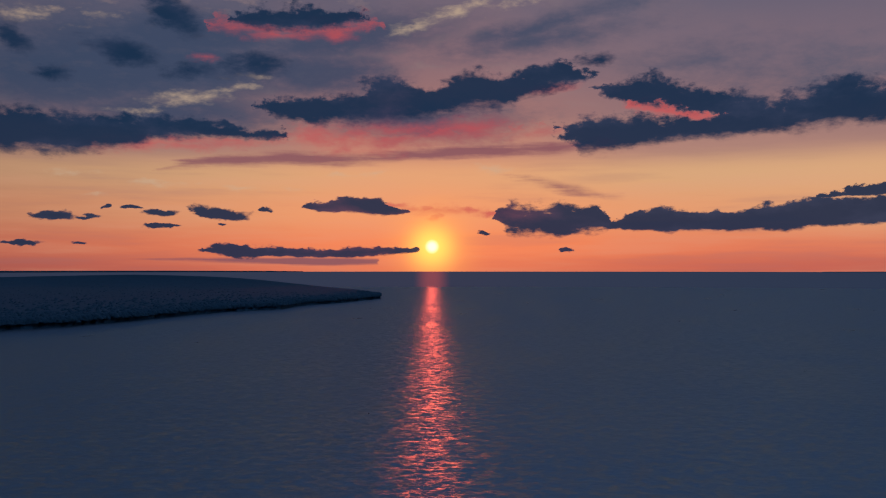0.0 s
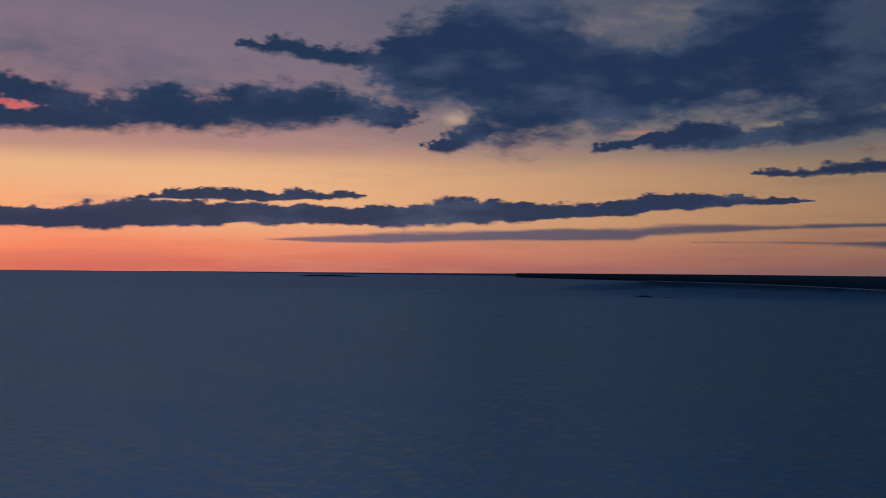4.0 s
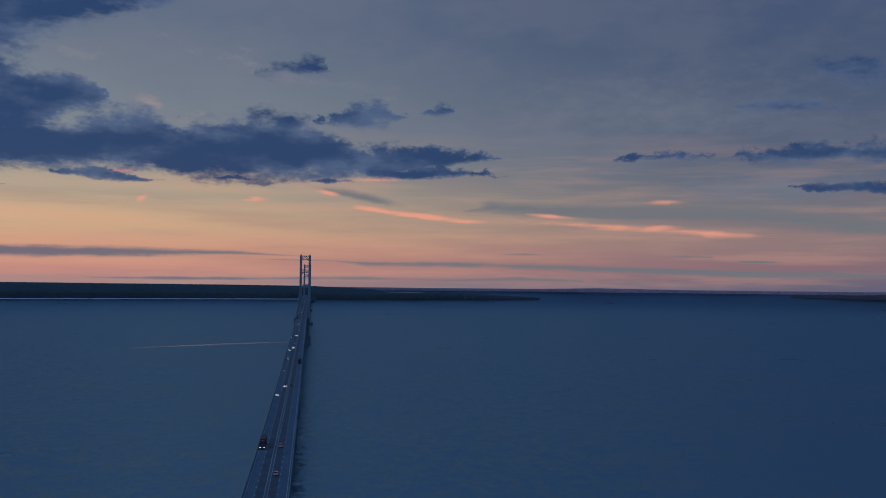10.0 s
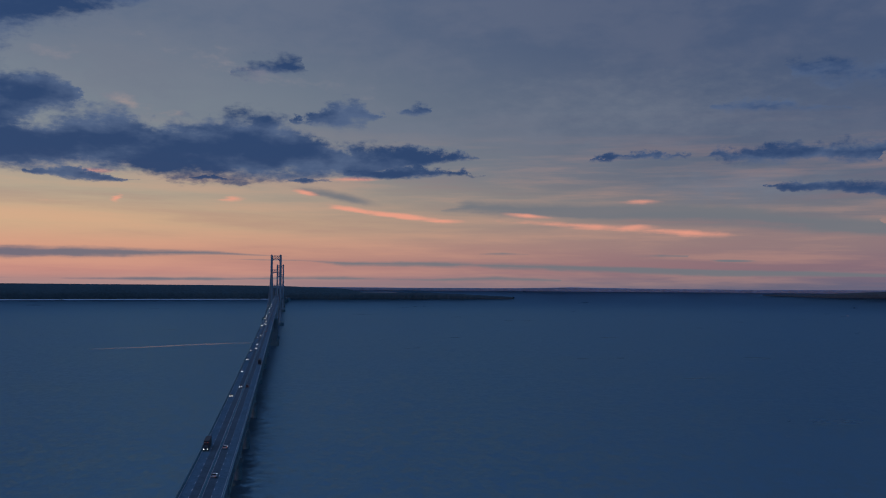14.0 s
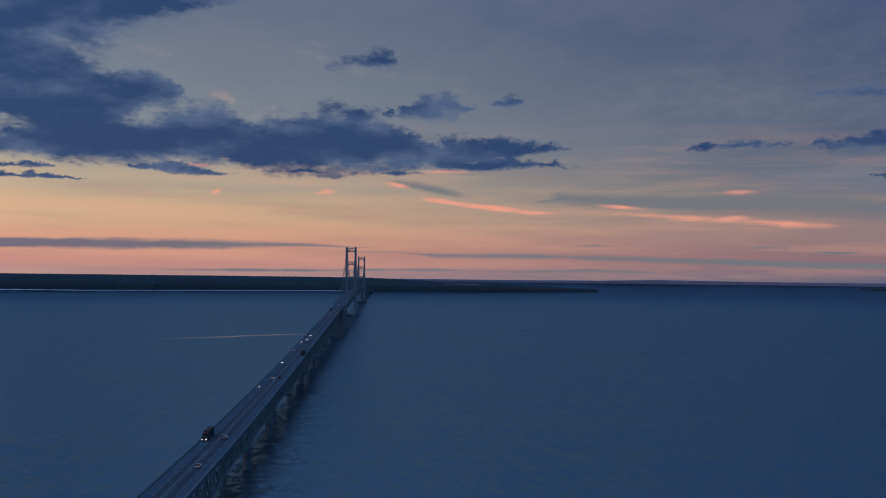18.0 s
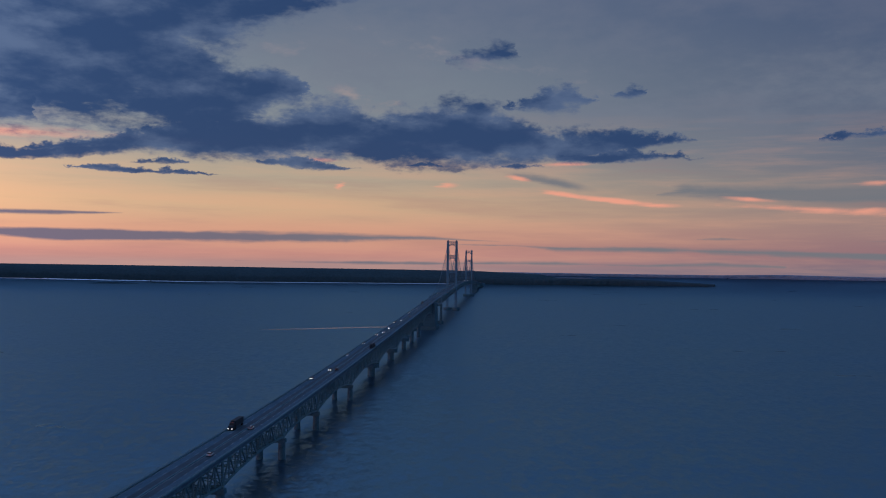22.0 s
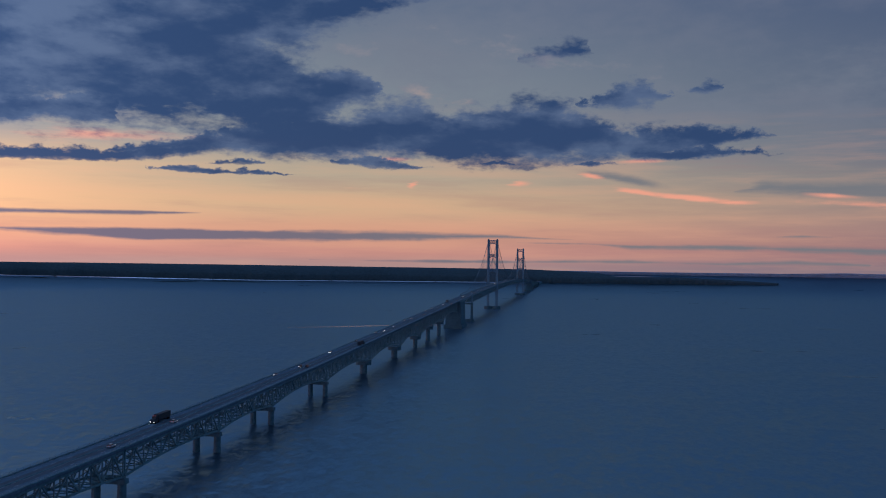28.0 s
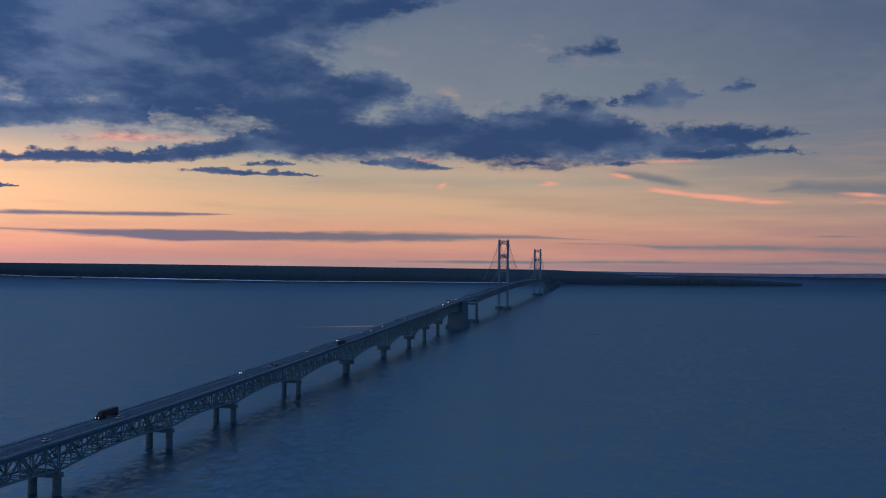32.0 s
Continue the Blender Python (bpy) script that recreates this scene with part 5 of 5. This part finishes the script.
# ---- traffic ----
def wheel_shape(r, w, n=12):
    s = Shape()
    ring_a = [(-w / 2, r * math.cos(a), r + r * math.sin(a)) for a in [2 * math.pi * k / n for k in range(n)]]
    s.add(ring_a + [(w / 2, y, z) for _, y, z in ring_a], [tuple(range(n)), tuple(range(n, 2 * n))[::-1]] + [(i, n + i, n + (i + 1) % n, (i + 1) % n) for i in range(n)])
    return s


def side_body(profile, half, tuck):
    """A body from its side profile (y, z), narrowed towards the top."""
    n = len(profile)
    zs = [p[1] for p in profile]
    lo, hi = min(zs), max(zs)
    wide = [half - tuck * (z - lo) / (hi - lo) for z in zs]
    s = Shape()
    s.add([(-w, y, z) for (y, z), w in zip(profile, wide)] + [(w, y, z) for (y, z), w in zip(profile, wide)],
          [tuple(range(n)), tuple(range(n, 2 * n))[::-1]] + [(i, n + i, n + (i + 1) % n, (i + 1) % n) for i in range(n)])
    return s


CAR_MESH = {"wheel": wheel_shape(0.33, 0.22).mesh("wheel", RUBBER), "big_wheel": wheel_shape(0.5, 0.5).mesh("wheel", RUBBER),
            "head": Shape().box(-0.2, -0.06, -0.12, 0.2, 0.06, 0.12).mesh("headlight", HEADLIGHT), "tail": Shape().box(-0.18, -0.05, -0.09, 0.18, 0.05, 0.09).mesh("tail_light", TAIL_LIGHT)}
BODY = [(-2.25, 0.35), (-2.3, 0.75), (-1.9, 0.95), (1.0, 1.0), (2.2, 0.85), (2.3, 0.45), (2.2, 0.3)]
CABIN = [(-1.95, 0.94), (-1.5, 1.45), (0.2, 1.5), (1.15, 0.99)]
SUV = [(-2.35, 0.4), (-2.4, 0.9), (-2.2, 1.1), (1.2, 1.15), (2.3, 1.0), (2.4, 0.5), (2.3, 0.35)]
SUV_CABIN = [(-2.25, 1.09), (-2.0, 1.75), (0.4, 1.8), (1.25, 1.14)]


def place(ob, x, y, south):
    slope = math.atan((deck_z(y + 5) - deck_z(y - 5)) / 10)
    ob.matrix_basis = pose(x, y, deck_z(y) + 0.035, math.degrees(slope), 0, 0) @ pose(0, 0, 0, 0, 0, 180 if south else 0)


def car(paint, tall, word, lit=True):
    c = thing("car", word + (" with lit headlights on the bridge" if lit else " driving on the bridge"), "car", "traffic on the bridge")
    part("body", side_body(SUV if tall else BODY, 0.93, 0.12), paint, c)
    part("cabin", side_body(SUV_CABIN if tall else CABIN, 0.84, 0.18), GLASS, c, "dark window band")
    top = SUV_CABIN if tall else CABIN
    part("roof_panel", Shape().box(-0.62, top[1][0] + 0.1, top[1][1] - 0.02, 0.62, top[2][0] - 0.1, top[2][1] + 0.03, 0.05), paint, c)
    for x in (-0.8, 0.8):
        for y in (-1.4, 1.4):
            part("wheel", CAR_MESH["wheel"], RUBBER, c).location = (x, y, 0)
    for x in (-0.66, 0.66):
        part("headlight", CAR_MESH["head"], HEADLIGHT, c, "bright lit headlight").location = (x, 2.36 if tall else 2.28, 0.74)
        part("tail_light", CAR_MESH["tail"], TAIL_LIGHT, c, "red tail light").location = (x, -2.38 if tall else -2.3, 0.8)
    return c


def lorry():
    t = thing("truck", "dark articulated truck with a long box trailer on the bridge", "truck", "traffic on the bridge")
    part("trailer", Shape().box(-1.28, -11.5, 1.15, 1.28, 2.2, 4.0, 0.06), CAR_DARK, t, "long dark box trailer")
    part("chassis", Shape().box(-0.5, -11.0, 0.75, 0.5, 6.2, 1.12), RUBBER, t)
    part("cab", side_body([(2.9, 0.7), (2.9, 3.6), (4.3, 3.55), (4.9, 2.4), (6.6, 2.1), (6.9, 1.4), (6.8, 0.6)], 1.22, 0.15), CAR_DARK, t, "dark truck cab")
    part("windscreen", Shape().add([(-1.0, 4.42, 3.35), (1.0, 4.42, 3.35), (1.08, 4.95, 2.45), (-1.08, 4.95, 2.45), (-1.0, 4.36, 3.3), (1.0, 4.36, 3.3), (1.08, 4.86, 2.4), (-1.08, 4.86, 2.4)],
                                   [(0, 1, 2, 3), (7, 6, 5, 4), (0, 4, 5, 1), (1, 5, 6, 2), (2, 6, 7, 3), (3, 7, 4, 0)]), GLASS, t)
    for y in (-10.4, -9.1, 1.9, 3.1, 5.6):
        for x in (-0.98, 0.98):
            part("wheel", CAR_MESH["big_wheel"], RUBBER, t).location = (x, y, 0)
    for x in (-0.85, 0.85):
        part("headlight", CAR_MESH["head"], HEADLIGHT, t, "bright lit headlight").location = (x, 6.93, 1.05)
    for k in range(5):
        part("marker_lamp", Shape().box(-0.8 + k * 0.38, 4.15, 3.58, -0.68 + k * 0.38, 4.27, 3.68), TAIL_LIGHT, t, "small amber marker lamp")
    return t


models = [car(CAR_GREY, False, "silver saloon car"), car(CAR_DARK, True, "dark sport utility car"), car(CAR_WHITE, False, "white saloon car"), car(CAR_RED, True, "dark red sport utility car")]
used = [False] * len(models)


def drive(which, x, y):
    if used[which]:
        o = copy_thing(models[which], Matrix())
    else:
        o, used[which] = models[which], True
    place(o, x, y, x < 0)


for which, y in ((0, -1640), (2, -1495), (1, -1401), (0, -1314), (1, -1149), (3, -767), (0, -985), (2, -930), (1, -690), (0, -420), (0, 134), (1, -240), (0, 930)):
    drive(which, -5.9, y)
for which, y in ((1, -1593), (0, -1287), (2, -1238), (0, -1120), (2, -584), (2, -900), (0, -840), (1, -330), (1, 610), (0, 802), (3, 700), (1, 1040)):
    drive(which, -2.2, y)
for which, y in ((2, -1822), (2, -1885), (3, -1590), (0, -1050), (1, -640)):
    drive(which, 2.2, y)
for which, y in ((1, -1421), (0, -810), (3, -731), (1, 300)):
    drive(which, 5.9, y)
big = lorry()
place(big, -5.9, -1822, True)
place(copy_thing(big, Matrix()), -5.9, -772, True)
place(copy_thing(big, Matrix()), 5.9, -1428, False)


# ---- on the lake ----
def calm(name, label, centre, width):
    """A smooth streak on the water along a line of places, tapering at its ends."""
    s = Shape()
    n = 40
    cx = np.interp(np.linspace(0, 1, n), np.linspace(0, 1, len(centre)), [c[0] for c in centre])
    cy = np.interp(np.linspace(0, 1, n), np.linspace(0, 1, len(centre)), [c[1] for c in centre])
    rnd = np.random.default_rng(5)
    w = width * (np.sin(np.linspace(0.25, math.pi - 0.1, n)) ** 0.8) * (0.7 + 0.5 * rnd.random(n)) / 2
    for i in range(n):
        d = Vector((cx[min(i + 1, n - 1)] - cx[max(i - 1, 0)], cy[min(i + 1, n - 1)] - cy[max(i - 1, 0)], 0)).normalized()
        nrm = Vector((-d.y, d.x, 0))
        s.v += [(cx[i] + nrm.x * w[i], cy[i] + nrm.y * w[i], 0.12), (cx[i] - nrm.x * w[i], cy[i] - nrm.y * w[i], 0.12)]
        if i:
            s.f.append((2 * i - 2, 2 * i - 1, 2 * i + 1, 2 * i))
    return tagged(new(name, s.mesh(name, CALM, True)), label, "water streak", kind="structure")


calm("smooth_water_streak", "pale smooth streak of water trailing from the anchorage", [(-24, -655), (-70, -672), (-130, -710), (-190, -760), (-260, -800)], 24)


def islet(b, d, long, tall, label="low dark wooded islet in the lake"):
    """A low islet: a bumpy mound with scrub, seen side on."""
    rnd = np.random.default_rng(int(b * 10 + 900))
    n, m = 26, 6
    br = radians(b)
    s = Shape()
    for j in range(m):
        v = j / (m - 1) * 2 - 1
        for i in range(n):
            u = i / (n - 1) * 2 - 1
            h = max(0.0, 1 - u * u) * (1 - v * v) * tall * (0.45 + 0.8 * rnd.random()) - 0.4
            x, y = u * long / 2, v * long * 0.12
            s.v.append((HOME[0] + d * math.sin(br) + x * math.cos(br) + y * math.sin(br), HOME[1] + d * math.cos(br) - x * math.sin(br) + y * math.cos(br), h))
    for j in range(m - 1):
        for i in range(n - 1):
            a = j * n + i
            s.f.append((a, a + 1, a + n + 1, a + n))
    return tagged(new("islet", s.mesh("islet", FOREST, True)), label, "islet", "islets in the strait")


islet(-43.8, 3840, 75, 9)
islet(-42.4, 3820, 50, 3, "bare low reef beside an islet")
islet(-33.5, 6300, 90, 7)
islet(-29.5, 5900, 110, 6)
islet(-21.8, 5060, 260, 6)
islet(-18.6, 5220, 330, 6)
islet(-63.2, 13000, 900, 22, "long low wooded island near the horizon")


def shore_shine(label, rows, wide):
    """Strip for calm shore water, tilted up so that it mirrors the sky."""
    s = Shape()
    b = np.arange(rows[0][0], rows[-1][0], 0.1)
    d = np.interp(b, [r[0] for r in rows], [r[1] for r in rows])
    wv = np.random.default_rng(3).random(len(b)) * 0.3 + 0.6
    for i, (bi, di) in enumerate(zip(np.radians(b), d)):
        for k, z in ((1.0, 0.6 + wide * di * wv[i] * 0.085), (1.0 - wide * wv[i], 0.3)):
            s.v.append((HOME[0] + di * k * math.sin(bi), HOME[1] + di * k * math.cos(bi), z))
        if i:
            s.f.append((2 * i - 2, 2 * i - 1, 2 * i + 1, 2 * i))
    # calm water's shine, made as a sloping strip under the name beach
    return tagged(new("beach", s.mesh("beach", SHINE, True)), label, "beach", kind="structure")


shore_shine("thin bright line of calm shore water, tilted to mirror the sky", [(-48, 13400), (-44, 11300), (-40, 10000), (-35.5, 8380), (-31.2, 6840), (-29, 6690), (-28.2, 6540), (-22.2, 5990), (-17, 5690), (-11.9, 5815), (-5.3, 5990), (-1, 6140)], 0.007)
shore_shine("bright strip of calm water beyond the point, tilted to mirror the sky", [(-2, 11500), (2, 12000), (6, 13000)], 0.007)


def motorboat(x, y, turn):
    b = thing("motorboat", "small white motorboat trailing a faint wake", "boat", at=(x, y, -0.1))
    b.rotation_euler = (0, 0, radians(turn))
    part("hull", Shape().add([(-1.2, -4, 0), (1.2, -4, 0), (1.3, 1.5, 0), (0, 5, 0.3), (-1.3, 1.5, 0), (-1.5, -4, 1.2), (1.5, -4, 1.2), (1.6, 1.5, 1.3), (0, 5.4, 1.6), (-1.6, 1.5, 1.3)],
                             [(4, 3, 2, 1, 0), (5, 6, 7, 8, 9), (0, 1, 6, 5), (1, 2, 7, 6), (2, 3, 8, 7), (3, 4, 9, 8), (4, 0, 5, 9)]), CAR_WHITE, b)
    part("cabin", Shape().box(-1.1, -1.5, 1.2, 1.1, 1.8, 2.6, 0.25), CAR_WHITE, b)
    part("windscreen", Shape().box(-0.9, 1.62, 1.7, 0.9, 1.9, 2.3, 0.05), GLASS, b)
    return b


motorboat(1953, 739, 70)
calm("boat_wake", "faint pale wake behind a motorboat", [(1948, 737), (1930, 731), (1905, 722)], 5)


# ---- trees along the headland ----
def crowns(b_rows, count, deep, tall, seed):
    """Rows of tree crowns, each a small ragged cone of its own."""
    rnd = np.random.default_rng(seed)
    b = rnd.uniform(b_rows[0][0], b_rows[-1][0], count)
    d = np.interp(b, [r[0] for r in b_rows], [r[1] for r in b_rows]) + 12 + np.interp(b, [r[0] for r in b_rows], [r[3] for r in b_rows]) * deep * rnd.random(count) ** 2.5
    s = Shape()
    for bi, di in zip(np.radians(b), d):
        x, y = HOME[0] + di * math.sin(bi), HOME[1] + di * math.cos(bi)
        h = tall * rnd.uniform(0.7, 1.15)
        r = rnd.uniform(4.5, 9.0)
        base = h * rnd.uniform(0.45, 0.65)
        k = 6
        wob = rnd.uniform(0.75, 1.2, (2, k))
        v = [(x + r * wob[0][i] * math.cos(i * 2 * math.pi / k), y + r * wob[0][i] * math.sin(i * 2 * math.pi / k), base) for i in range(k)]
        v += [(x + 0.72 * r * wob[1][i] * math.cos(i * 2 * math.pi / k + 0.4), y + 0.72 * r * wob[1][i] * math.sin(i * 2 * math.pi / k + 0.4), base + 0.55 * (h - base)) for i in range(k)]
        v.append((x, y, h))
        s.add(v, [(i, (i + 1) % k, k + (i + 1) % k, k + i) for i in range(k)] + [(k + i, k + (i + 1) % k, 2 * k) for i in range(k)])
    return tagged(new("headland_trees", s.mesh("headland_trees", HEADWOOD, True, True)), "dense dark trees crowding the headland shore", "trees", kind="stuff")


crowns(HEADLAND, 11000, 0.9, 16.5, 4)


# ---- ashore at the far end of the bridge ----
plaza = thing("toll_plaza", "low pale toll plaza buildings where the bridge meets the shore", "building")
part("canopy", Shape().box(-74, 3930, 9.5, -12, 3944, 11.5, 0.3), CAR_WHITE, plaza, "long pale flat canopy", True)
for k in range(7):
    part("booth", Shape().box(-72 + k * 9.5, 3933, 3.0, -69 + k * 9.5, 3941, 9.45), CAR_WHITE, plaza, distant=True)
part("terrace", Shape().box(-80, 3925, -1, 12, 3950, 3.0, 0.2), CONCRETE, plaza, distant=True)
for k in range(4):
    part("lamp", Shape().box(-66 + k * 16, 3929, 8.2, -64 + k * 16, 3930, 9.2), LAMP_GLOW, plaza, "lit lamp", True)
